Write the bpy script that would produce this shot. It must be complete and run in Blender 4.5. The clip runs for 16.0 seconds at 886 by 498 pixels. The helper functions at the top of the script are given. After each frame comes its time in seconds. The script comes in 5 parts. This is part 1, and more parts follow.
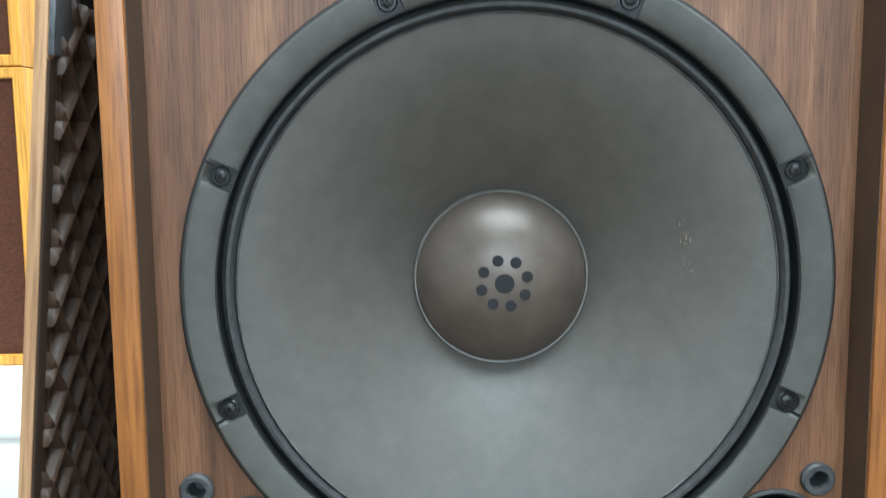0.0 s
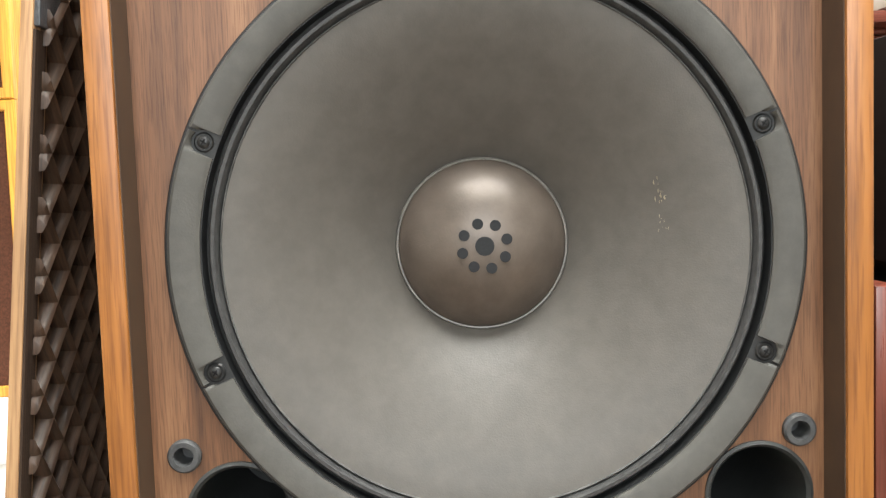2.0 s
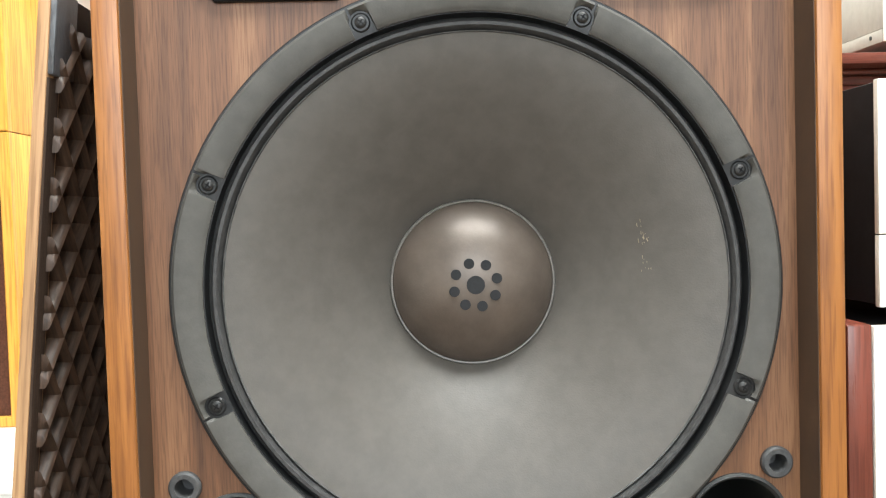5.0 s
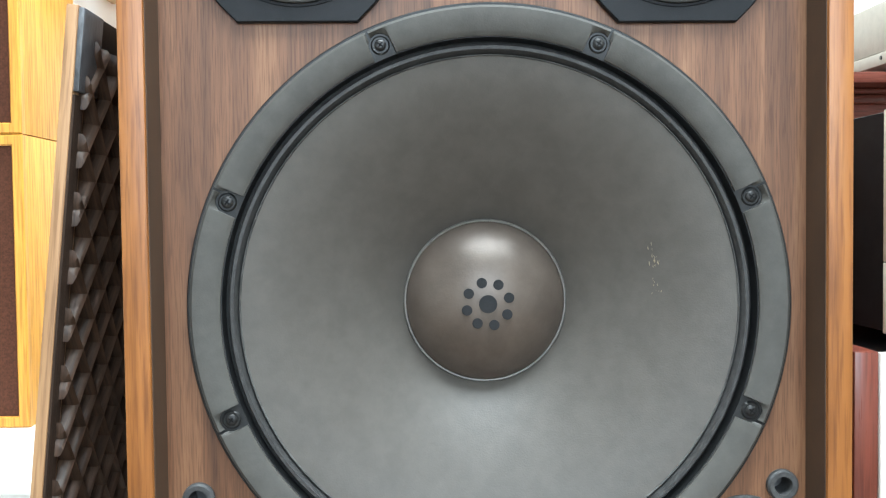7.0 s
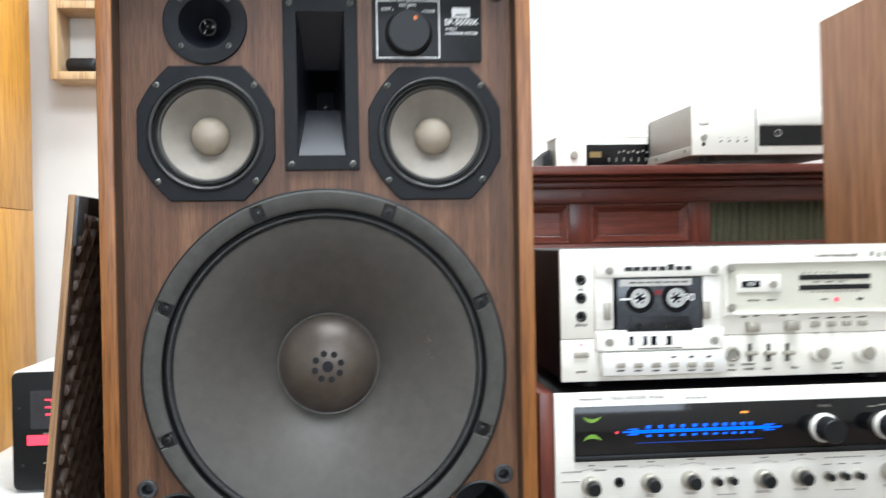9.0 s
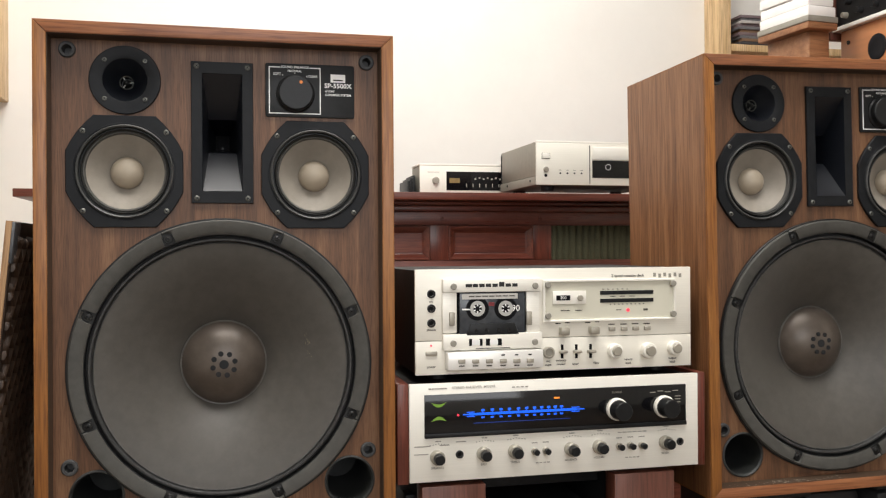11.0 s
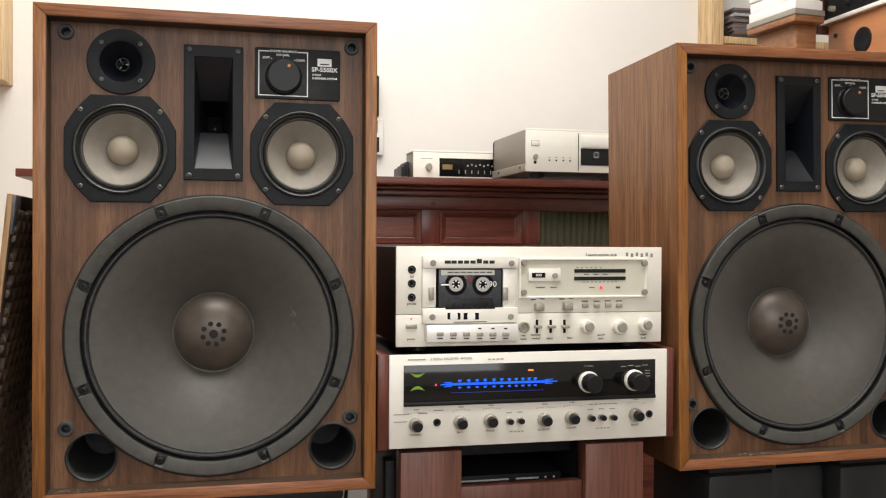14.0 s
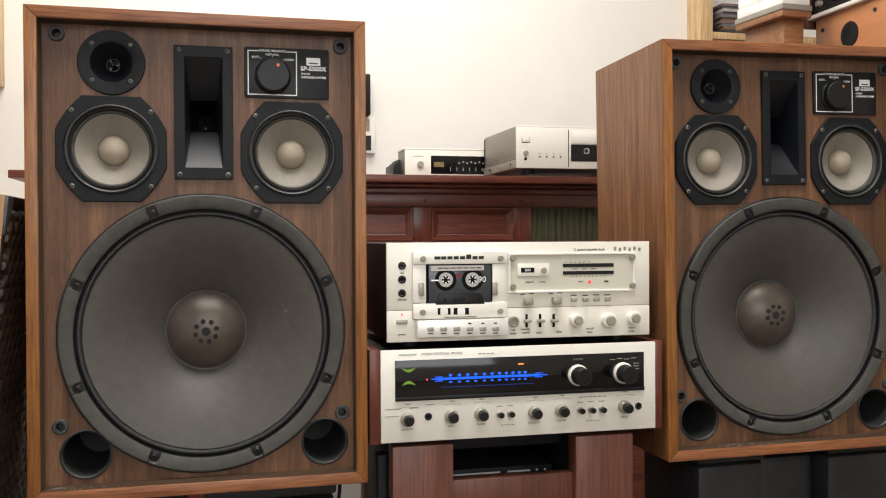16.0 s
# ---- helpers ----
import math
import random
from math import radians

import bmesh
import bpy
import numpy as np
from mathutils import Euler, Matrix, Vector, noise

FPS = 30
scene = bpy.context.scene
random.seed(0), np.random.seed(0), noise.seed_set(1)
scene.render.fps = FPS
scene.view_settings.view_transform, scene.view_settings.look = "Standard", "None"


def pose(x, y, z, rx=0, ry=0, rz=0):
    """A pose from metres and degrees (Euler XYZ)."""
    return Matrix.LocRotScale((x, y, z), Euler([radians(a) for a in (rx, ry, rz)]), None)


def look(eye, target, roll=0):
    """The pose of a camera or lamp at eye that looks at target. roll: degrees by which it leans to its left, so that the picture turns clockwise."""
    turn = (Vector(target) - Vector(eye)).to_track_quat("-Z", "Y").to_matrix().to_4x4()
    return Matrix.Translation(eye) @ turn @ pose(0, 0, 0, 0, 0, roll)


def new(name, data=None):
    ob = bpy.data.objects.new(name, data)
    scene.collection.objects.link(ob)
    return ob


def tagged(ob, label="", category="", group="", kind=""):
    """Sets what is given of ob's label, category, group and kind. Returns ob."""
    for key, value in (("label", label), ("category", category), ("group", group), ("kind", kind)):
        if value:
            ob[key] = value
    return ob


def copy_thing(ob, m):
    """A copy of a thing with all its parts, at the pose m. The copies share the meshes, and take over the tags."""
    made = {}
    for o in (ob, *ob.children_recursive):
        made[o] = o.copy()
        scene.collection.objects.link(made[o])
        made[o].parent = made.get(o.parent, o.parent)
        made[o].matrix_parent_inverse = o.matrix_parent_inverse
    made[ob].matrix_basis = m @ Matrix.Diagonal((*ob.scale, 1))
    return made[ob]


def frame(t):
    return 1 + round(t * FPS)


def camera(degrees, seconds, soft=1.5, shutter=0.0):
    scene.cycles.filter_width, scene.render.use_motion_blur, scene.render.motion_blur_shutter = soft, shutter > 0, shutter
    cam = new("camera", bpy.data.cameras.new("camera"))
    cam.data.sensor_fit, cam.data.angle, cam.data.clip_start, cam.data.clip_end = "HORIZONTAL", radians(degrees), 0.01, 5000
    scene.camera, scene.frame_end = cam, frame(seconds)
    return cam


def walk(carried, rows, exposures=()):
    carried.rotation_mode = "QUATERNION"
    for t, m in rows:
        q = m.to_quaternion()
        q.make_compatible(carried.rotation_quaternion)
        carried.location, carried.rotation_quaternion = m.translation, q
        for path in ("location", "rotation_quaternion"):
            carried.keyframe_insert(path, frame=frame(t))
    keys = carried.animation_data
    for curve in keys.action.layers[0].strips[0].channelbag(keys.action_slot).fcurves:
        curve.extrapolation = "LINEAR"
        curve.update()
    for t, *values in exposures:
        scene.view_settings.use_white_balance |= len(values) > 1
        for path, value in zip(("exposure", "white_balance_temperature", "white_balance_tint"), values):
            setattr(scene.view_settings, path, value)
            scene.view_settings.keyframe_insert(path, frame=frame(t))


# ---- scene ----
cam = camera(52.0, 16.0, soft=1.15, shutter=0.5)
PATH = [
    (0, (-0.0440, -0.5109, 0.7116), (-0.0196, 1.4741, 0.4683), -0.56),
    (0.5, (-0.0414, -0.4945, 0.6754), (-0.0084, 1.4899, 0.4283), -0.26),
    (1, (-0.0424, -0.4904, 0.6612), (-0.0114, 1.4969, 0.4385), -0.71),
    (1.5, (-0.0352, -0.5034, 0.6578), (0.0017, 1.4875, 0.4708), -1.33),
    (2, (-0.0362, -0.5275, 0.6608), (0.0013, 1.4669, 0.5160), -2.00),
    (2.5, (-0.0363, -0.5416, 0.6686), (0.0106, 1.4539, 0.5424), -2.19),
    (3, (-0.0338, -0.5486, 0.6725), (0.0140, 1.4471, 0.5506), -2.42),
    (3.5, (-0.0349, -0.5526, 0.6674), (0.0200, 1.4450, 0.5857), -2.36),
    (6, (-0.0425, -0.5526, 0.6747), (0.0202, 1.4447, 0.5939), -1.02),
    (6.5, (-0.0424, -0.5547, 0.6788), (0.0137, 1.4425, 0.5896), -0.70),
    (7, (-0.0465, -0.5616, 0.6792), (0.0112, 1.4364, 0.6088), -0.67),
    (7.5, (-0.0369, -0.5866, 0.6947), (0.0331, 1.4112, 0.6320), -0.17),
    (8, (0.0045, -0.6746, 0.7137), (0.0645, 1.3241, 0.6743), -1.15),
    (8.5, (0.0330, -0.8140, 0.7188), (0.0999, 1.1845, 0.6811), -1.95),
    (9, (0.0394, -0.9661, 0.7577), (0.2234, 1.0254, 0.7403), -1.01),
    (9.5, (0.0265, -1.0722, 0.7692), (0.3350, 0.9037, 0.7931), -0.25),
    (10, (0.0040, -1.1330, 0.7836), (0.4062, 0.8260, 0.8026), 0.03),
    (12.5, (0.0078, -1.2682, 0.7508), (0.4914, 0.6724, 0.7398), -0.41),
    (13, (0.0134, -1.2722, 0.7495), (0.4829, 0.6718, 0.7388), -0.15),
    (13.5, (0.0138, -1.2734, 0.7541), (0.4800, 0.6715, 0.7453), 0.20),
    (14, (0.0238, -1.2798, 0.7533), (0.4815, 0.6671, 0.7367), 0.30),
    (14.5, (0.0277, -1.2887, 0.7558), (0.4990, 0.6548, 0.7349), 0.12),
    (15, (0.0317, -1.2943, 0.7479), (0.5050, 0.6488, 0.7280), 0.11),
    (15.5, (0.0282, -1.2908, 0.7543), (0.5079, 0.6506, 0.7242), 0.07),
    (16, (0.0284, -1.2955, 0.7503), (0.4966, 0.6488, 0.7296), -0.28),
]
EXPOSURES = [(0.0, 1.11, 5300, -3), (0.5, 1.47, 6150, 4), (1.0, 1.43, 6400, 6), (3.5, 1.41, 6350, 6), (6.0, 1.36, 5900, 3), (7.5, 1.33, 5500, 0), (8.0, 1.41, 5550, 2), (8.5, 1.03, 5750, 5), (9.0, 0.55, 5700, 6), (9.5, 0.09, 5900, 8), (10.2, 0.01, 6350, 10), (12.3, -0.01, 6650, 10), (16.0, -0.01, 6650, 10)]
walk(cam, [(t, look(eye, target, roll)) for t, eye, target, roll in PATH], EXPOSURES)
# ---- light ----
world = bpy.data.worlds.new("world")
scene.world = world
world.use_nodes = True
world.node_tree.nodes["Background"].inputs[0].default_value = (0.9, 0.95, 1.0, 1)
world.node_tree.nodes["Background"].inputs[1].default_value = 0.2


def area_lamp(name, x, y, z, sx, sy, watts, colour, rx=0, rz=0):
    data = bpy.data.lights.new(name, "AREA")
    data.shape, data.size, data.size_y, data.energy, data.color = "RECTANGLE", sx, sy, watts, colour
    ob = new(name, data)
    ob.matrix_world = pose(x, y, z, rx, 0, rz)
    return ob


# Front lamp follows the dust cap highlight; rear one added to brighten the wall.
LAMPS = [(0.3, -0.7, 1.7, 0.9), (0.3, 0.95, 1.7, 0.6)]
for lx, ly, lw, ld in LAMPS:
    area_lamp("ceiling_lamp_light", lx, ly, 2.64, lw, ld, 43 if ly < 0 else 31, (1.0, 0.975, 0.94))
# Added frontal fill from behind the camera; no window is known there.
area_lamp("window_daylight", 0.2, -2.9, 1.5, 1.6, 1.3, 27, (0.95, 0.97, 1.0), rx=90)


# ---- materials ----
def material(name, colour=(0.5, 0.5, 0.5), rough=0.5, metal=0.0, var=0.15, scale=30, bump=0.0, bscale=300, emit=None, power=0.0, coat=0.0, stretch=(1, 1, 1), rvar=0.1, spec=0.5):
    m = bpy.data.materials.new(name)
    m.use_nodes = True
    nt = m.node_tree
    b = nt.nodes["Principled BSDF"]
    b.inputs["Roughness"].default_value, b.inputs["Metallic"].default_value = rough, metal
    b.inputs["Base Color"].default_value = (*colour, 1)
    b.inputs["Coat Weight"].default_value = coat
    b.inputs["Specular IOR Level"].default_value = spec
    b.inputs["Coat Roughness"].default_value = 0.15
    if emit:
        b.inputs["Emission Color"].default_value = (*emit, 1)
        b.inputs["Emission Strength"].default_value = power
    tc = nt.nodes.new("ShaderNodeTexCoord")
    mp = nt.nodes.new("ShaderNodeMapping")
    mp.inputs["Scale"].default_value = stretch
    nt.links.new(tc.outputs["Object"], mp.inputs[0])
    if var:
        n = nt.nodes.new("ShaderNodeTexNoise")
        n.inputs["Scale"].default_value, n.inputs["Detail"].default_value, n.inputs["Roughness"].default_value = scale, 6, 0.65
        nt.links.new(mp.outputs[0], n.inputs[0])
        r = nt.nodes.new("ShaderNodeValToRGB")
        r.color_ramp.elements[0].position, r.color_ramp.elements[1].position = 0.36, 0.64
        r.color_ramp.elements[0].color = (*[c * (1 - var) for c in colour], 1)
        r.color_ramp.elements[1].color = (*[min(1, c * (1 + var)) for c in colour], 1)
        nt.links.new(n.outputs[0], r.inputs[0])
        nt.links.new(r.outputs[0], b.inputs["Base Color"])
        mr = nt.nodes.new("ShaderNodeMapRange")
        mr.inputs["To Min"].default_value, mr.inputs["To Max"].default_value = max(0.02, rough - rvar), min(1, rough + rvar)
        nt.links.new(n.outputs[0], mr.inputs[0])
        nt.links.new(mr.outputs[0], b.inputs["Roughness"])
    if bump:
        n2 = nt.nodes.new("ShaderNodeTexNoise")
        n2.inputs["Scale"].default_value, n2.inputs["Detail"].default_value = bscale, 4
        nt.links.new(mp.outputs[0], n2.inputs[0])
        bp = nt.nodes.new("ShaderNodeBump")
        bp.inputs["Strength"].default_value, bp.inputs["Distance"].default_value = bump, 0.001
        nt.links.new(n2.outputs[0], bp.inputs["Height"])
        nt.links.new(bp.outputs[0], b.inputs["Normal"])
    return m


def wood(name, dark, mid, light, along="z", rough=0.42, coarse=38, fine=420, bump=0.12):
    """Grain runs along one axis: broad figure, fine streaks and pores; each board has its own offset."""
    m = bpy.data.materials.new(name)
    m.use_nodes = True
    nt = m.node_tree
    b = nt.nodes["Principled BSDF"]
    tc, info = nt.nodes.new("ShaderNodeTexCoord"), nt.nodes.new("ShaderNodeObjectInfo")
    add = nt.nodes.new("ShaderNodeVectorMath")
    add.operation = "MULTIPLY_ADD"
    add.inputs[1].default_value = (7, 5, 3)
    comb = nt.nodes.new("ShaderNodeCombineXYZ")
    for i in range(3):
        nt.links.new(info.outputs["Random"], comb.inputs[i])
    nt.links.new(comb.outputs[0], add.inputs[0])
    nt.links.new(tc.outputs["Object"], add.inputs[2])

    def streak(scale, ratio, detail, distort):
        mp = nt.nodes.new("ShaderNodeMapping")
        s = [scale] * 3
        s["xyz".index(along)] = scale * ratio
        mp.inputs["Scale"].default_value = s
        nt.links.new(add.outputs[0], mp.inputs[0])
        n = nt.nodes.new("ShaderNodeTexNoise")
        n.inputs["Scale"].default_value, n.inputs["Detail"].default_value = 1.0, detail
        n.inputs["Distortion"].default_value = distort
        nt.links.new(mp.outputs[0], n.inputs[0])
        return n

    a, f, g = streak(coarse, 0.075, 5, 0.9), streak(fine, 0.045, 4, 0.25), streak(coarse * 3.5, 0.04, 5, 0.4)
    mix = nt.nodes.new("ShaderNodeMath")
    mix.operation = "MULTIPLY_ADD"
    mix.inputs[1].default_value = 0.55
    nt.links.new(a.outputs[0], mix.inputs[0])
    half = nt.nodes.new("ShaderNodeMath")
    half.operation = "MULTIPLY"
    half.inputs[1].default_value = 0.45
    nt.links.new(g.outputs[0], half.inputs[0])
    nt.links.new(half.outputs[0], mix.inputs[2])
    r = nt.nodes.new("ShaderNodeValToRGB")
    e = r.color_ramp.elements
    e[0].position, e[0].color = 0.36, (*dark, 1)
    e[1].position, e[1].color = 0.64, (*light, 1)
    k = e.new(0.5)
    k.color = (*mid, 1)
    nt.links.new(mix.outputs[0], r.inputs[0])
    pore = nt.nodes.new("ShaderNodeValToRGB")
    pore.color_ramp.elements[0].position, pore.color_ramp.elements[0].color = 0.36, (0.55, 0.49, 0.45, 1)
    pore.color_ramp.elements[1].position, pore.color_ramp.elements[1].color = 0.54, (1, 1, 1, 1)
    nt.links.new(f.outputs[0], pore.inputs[0])
    mul = nt.nodes.new("ShaderNodeMix")
    mul.data_type, mul.blend_type = "RGBA", "MULTIPLY"
    mul.inputs["Factor"].default_value = 0.75
    nt.links.new(r.outputs[0], mul.inputs["A"])
    nt.links.new(pore.outputs[0], mul.inputs["B"])
    nt.links.new(mul.outputs["Result"], b.inputs["Base Color"])
    mr = nt.nodes.new("ShaderNodeMapRange")
    mr.inputs["To Min"].default_value, mr.inputs["To Max"].default_value = rough + 0.12, rough - 0.1
    nt.links.new(f.outputs[0], mr.inputs[0])
    nt.links.new(mr.outputs[0], b.inputs["Roughness"])
    bp = nt.nodes.new("ShaderNodeBump")
    bp.inputs["Strength"].default_value, bp.inputs["Distance"].default_value = bump, 0.0006
    nt.links.new(f.outputs[0], bp.inputs["Height"])
    nt.links.new(bp.outputs[0], b.inputs["Normal"])
    return m


WALNUT = wood("walnut_veneer", (0.08, 0.035, 0.016), (0.142, 0.064, 0.029), (0.215, 0.108, 0.052), rough=0.48, coarse=30, fine=820)
EDGE_V = wood("teak_edge_upright", (0.195, 0.072, 0.0155), (0.28, 0.108, 0.025), (0.35, 0.148, 0.037), "z", 0.36, 60)
EDGE_H = wood("teak_edge_level", (0.19, 0.066, 0.025), (0.27, 0.098, 0.038), (0.34, 0.138, 0.056), "x", 0.36, 60)
SIDE = wood("teak_side_veneer", (0.17, 0.07, 0.028), (0.27, 0.12, 0.05), (0.37, 0.18, 0.08), "z", 0.4, 30)
MAHOGANY_H = wood("mahogany_level", (0.0826, 0.0212, 0.0130), (0.1475, 0.0378, 0.0236), (0.2124, 0.0614, 0.0354), "x", 0.3, 25)
MAHOGANY_V = wood("mahogany_upright", (0.0826, 0.0212, 0.0130), (0.1475, 0.0378, 0.0236), (0.2124, 0.0614, 0.0354), "z", 0.3, 25)
PINE_V = wood("honey_pine_upright", (0.6, 0.285, 0.036), (0.64, 0.315, 0.043), (0.68, 0.345, 0.052), "z", 0.4, 14, 200, 0.05)
BIRCH = wood("birch_shelf_board", (0.58, 0.4, 0.2), (0.66, 0.47, 0.26), (0.72, 0.54, 0.32), "z", 0.5, 18, 220, 0.05)
BROWNBOX = wood("brown_box_wood", (0.2, 0.085, 0.035), (0.28, 0.125, 0.055), (0.35, 0.17, 0.08), "x", 0.45, 25)
ORANGEBOX = material("orange_lacquered_wood", (0.43, 0.18, 0.075), 0.45, var=0.1, scale=4, stretch=(1, 1, 8), bump=0.03, bscale=300)
STAND = wood("stand_red_brown", (0.1, 0.034, 0.022), (0.135, 0.047, 0.031), (0.165, 0.062, 0.042), "z", 0.34, 16, 260, 0.06)
PLY = wood("raw_ply_edge", (0.25, 0.14, 0.062), (0.32, 0.185, 0.086), (0.38, 0.23, 0.112), "z", 0.6, 50)
BLACK = material("black_satin_plastic", (0.008, 0.0085, 0.0095), 0.42, var=0.2, scale=120, bump=0.05, bscale=900, spec=0.3)
BLACKPLATE = material("black_textured_plate", (0.0085, 0.0095, 0.0115), 0.48, var=0.2, scale=60, bump=0.12, bscale=1400, spec=0.2)
DEEP = material("black_recess", (0.006, 0.006, 0.007), 0.7, var=0.2, spec=0.1)
GASKET = material("grey_gasket", (0.064, 0.062, 0.056), 0.56, var=0.14, scale=60, bump=0.1, bscale=700, rvar=0.07, spec=0.35)
FRAME = material("cast_frame_black", (0.012, 0.0125, 0.013), 0.36, var=0.25, scale=90, spec=0.3)
MIDRIM = material("dull_grey_rim", (0.05, 0.051, 0.05), 0.4, var=0.2, scale=90, spec=0.4)
PALESCREW = material("dull_nickel_screw", (0.12, 0.122, 0.11), 0.38, metal=0.5, var=0.25, scale=300)
MIDSURROUND = material("grey_cloth_surround", (0.06, 0.058, 0.054), 0.6, var=0.15, scale=120)
EDGEBEAD = material("pale_edge_bead", (0.07, 0.07, 0.068), 0.5, var=0.4, scale=60)
SOCKETGREY = material("dull_rubber_socket", (0.045, 0.046, 0.047), 0.6, var=0.3, scale=200)
SURROUND = material("coated_cloth_surround", (0.036, 0.036, 0.036), 0.5, var=0.25, scale=180, bump=0.3, bscale=1500, spec=0.4)
PAPER = material("grey_paper_cone", (0.076, 0.07, 0.062), 0.47, var=0.09, scale=60, bump=0.12, bscale=800, rvar=0.06, spec=0.4)
CAP = material("coated_dust_cap", (0.1, 0.081, 0.067), 0.38, metal=0.3, var=0.14, scale=40, bump=0.1, bscale=600, rvar=0.06)
CAPHOLE = material("dust_cap_vent_mesh", (0.01, 0.011, 0.013), 0.9, var=0.3, scale=600)
MIDCONE = material("pale_grey_cone", (0.255, 0.228, 0.192), 0.6, var=0.09, scale=40, bump=0.2, bscale=700)
MIDDOME = material("silver_grey_dome", (0.36, 0.305, 0.235), 0.5, metal=0.0, var=0.06, scale=30, rvar=0.05)
SCREW = material("dark_screw", (0.03, 0.03, 0.03), 0.4, metal=0.6, var=0.3, scale=300)
HORN = material("glossy_horn", (0.007, 0.0085, 0.0125), 0.36, var=0.03, scale=60, rvar=0.02)
WHITEINK = material("white_ink", (0.86, 0.86, 0.85), 0.5, var=0.04)
FAINT = material("faint_print", (0.33, 0.31, 0.28), 0.6, var=0.04)
GOLDINK = material("grey_ink", (0.06, 0.052, 0.042), 0.6, var=0.04)
DARKINK = material("dark_ink", (0.012, 0.012, 0.012), 0.6, var=0.04)
ORANGE = material("orange_mark", (0.6, 0.18, 0.03), 0.5, var=0.04)
SILVER = material("champagne_aluminium", (0.83, 0.8, 0.715), 0.42, metal=0.1, var=0.03, scale=6, stretch=(1, 40, 160), rvar=0.04)
SILVER2 = material("brushed_silver", (0.86, 0.835, 0.765), 0.4, metal=0.1, var=0.03, scale=6, stretch=(1, 40, 160), rvar=0.04)
BRIGHT = material("bright_key_metal", (0.9, 0.89, 0.86), 0.32, metal=0.3, var=0.02)
KNOBMETAL = material("turned_knob_metal", (0.37, 0.345, 0.29), 0.34, metal=0.3, var=0.05, scale=80)
STEELCASE = material("grey_steel_case", (0.29, 0.275, 0.235), 0.5, metal=0.2, var=0.06, scale=50)
BLACKCASE = material("black_steel_case", (0.012, 0.012, 0.013), 0.5, var=0.25, scale=90, bump=0.08, bscale=900, spec=0.2)
GLASSBLACK = material("smoked_dial_glass", (0.004, 0.004, 0.005), 0.1, var=0.0)
PLASTER = material("cream_plaster", (0.815, 0.8, 0.76), 0.8, var=0.025, scale=3, bump=0.15, bscale=120)
CEILW = material("white_ceiling_paint", (0.85, 0.84, 0.81), 0.85, var=0.02, scale=3)
FLOORM = wood("oak_floor", (0.11, 0.08, 0.054), (0.16, 0.118, 0.082), (0.2, 0.15, 0.105), "y", 0.4, 12, 160)
BROWNCLOTH = material("brown_grille_cloth", (0.075, 0.03, 0.018), 0.9, var=0.3, scale=250, bump=0.5, bscale=900, spec=0.15)
OLIVE = material("olive_pleated_cloth", (0.075, 0.074, 0.045), 0.85, var=0.3, scale=300, bump=0.4, bscale=700, spec=0.15)
WHITEPAPER = material("white_paper", (0.82, 0.8, 0.78), 0.7, var=0.03, scale=20)
WHITEPAINT = material("white_painted_board", (0.8, 0.79, 0.76), 0.45, var=0.03, scale=8)
LATTICE = material("brown_lattice_wood", (0.052, 0.03, 0.0185), 0.42, var=0.5, scale=3, bump=0.2, bscale=40, stretch=(190, 1, 14))
MESHCLOTH = material("thin_dark_mesh_cloth", (0.04, 0.03, 0.025), 0.8, var=0.2, scale=400)
_t = MESHCLOTH.node_tree
_mix, _clear = _t.nodes.new("ShaderNodeMixShader"), _t.nodes.new("ShaderNodeBsdfTransparent")
_mix.inputs[0].default_value = 0.42
_t.links.new(_t.nodes["Principled BSDF"].outputs[0], _mix.inputs[1])
_t.links.new(_clear.outputs[0], _mix.inputs[2])
_t.links.new(_mix.outputs[0], _t.nodes["Material Output"].inputs[0])
LINING = material("black_brown_lining", (0.04, 0.025, 0.017), 0.8, var=0.4, scale=4, stretch=(10, 260, 1), bump=0.4, bscale=6, spec=0.2)
VELVET = material("black_pile_tape", (0.085, 0.09, 0.098), 0.45, var=0.5, scale=180, bump=0.4, bscale=900, stretch=(1, 5, 0.4))
INNER = material("dark_brown_inner_edge", (0.058, 0.033, 0.0185), 0.6, var=0.2, scale=60)
RIMGLUE = material("pale_glued_rim", (0.14, 0.135, 0.125), 0.4, var=0.25, scale=120)
DIALPANEL = material("beige_meter_panel", (0.62, 0.6, 0.5), 0.45, var=0.04, scale=10)
PORT = material("dull_black_port_card", (0.028, 0.03, 0.029), 0.55, var=0.25, scale=60, bump=0.1, bscale=300)
PADDED = material("black_padded_vinyl", (0.019, 0.0195, 0.021), 0.5, var=0.25, scale=25, bump=0.2, bscale=500, spec=0.35)
CABLE = material("black_cable", (0.015, 0.015, 0.015), 0.4, var=0.1)
BLUE = material("blue_dial_light", (0.0, 0.02, 0.1), 0.4, var=0, emit=(0.01, 0.13, 1.0), power=1.2)
GREEN = material("green_meter_light", (0.05, 0.1, 0.01), 0.4, var=0, emit=(0.3, 0.55, 0.06), power=0.4)
REDLED = material("red_led", (0.2, 0.0, 0.01), 0.4, var=0, emit=(1.0, 0.05, 0.08), power=1.6)
AMBER = material("amber_lamp", (0.3, 0.1, 0.01), 0.4, var=0, emit=(1.0, 0.3, 0.04), power=1.0)
LAMPGLOW = material("lamp_diffuser", (0.9, 0.9, 0.88), 0.5, var=0, emit=(1.0, 0.97, 0.92), power=3.0)


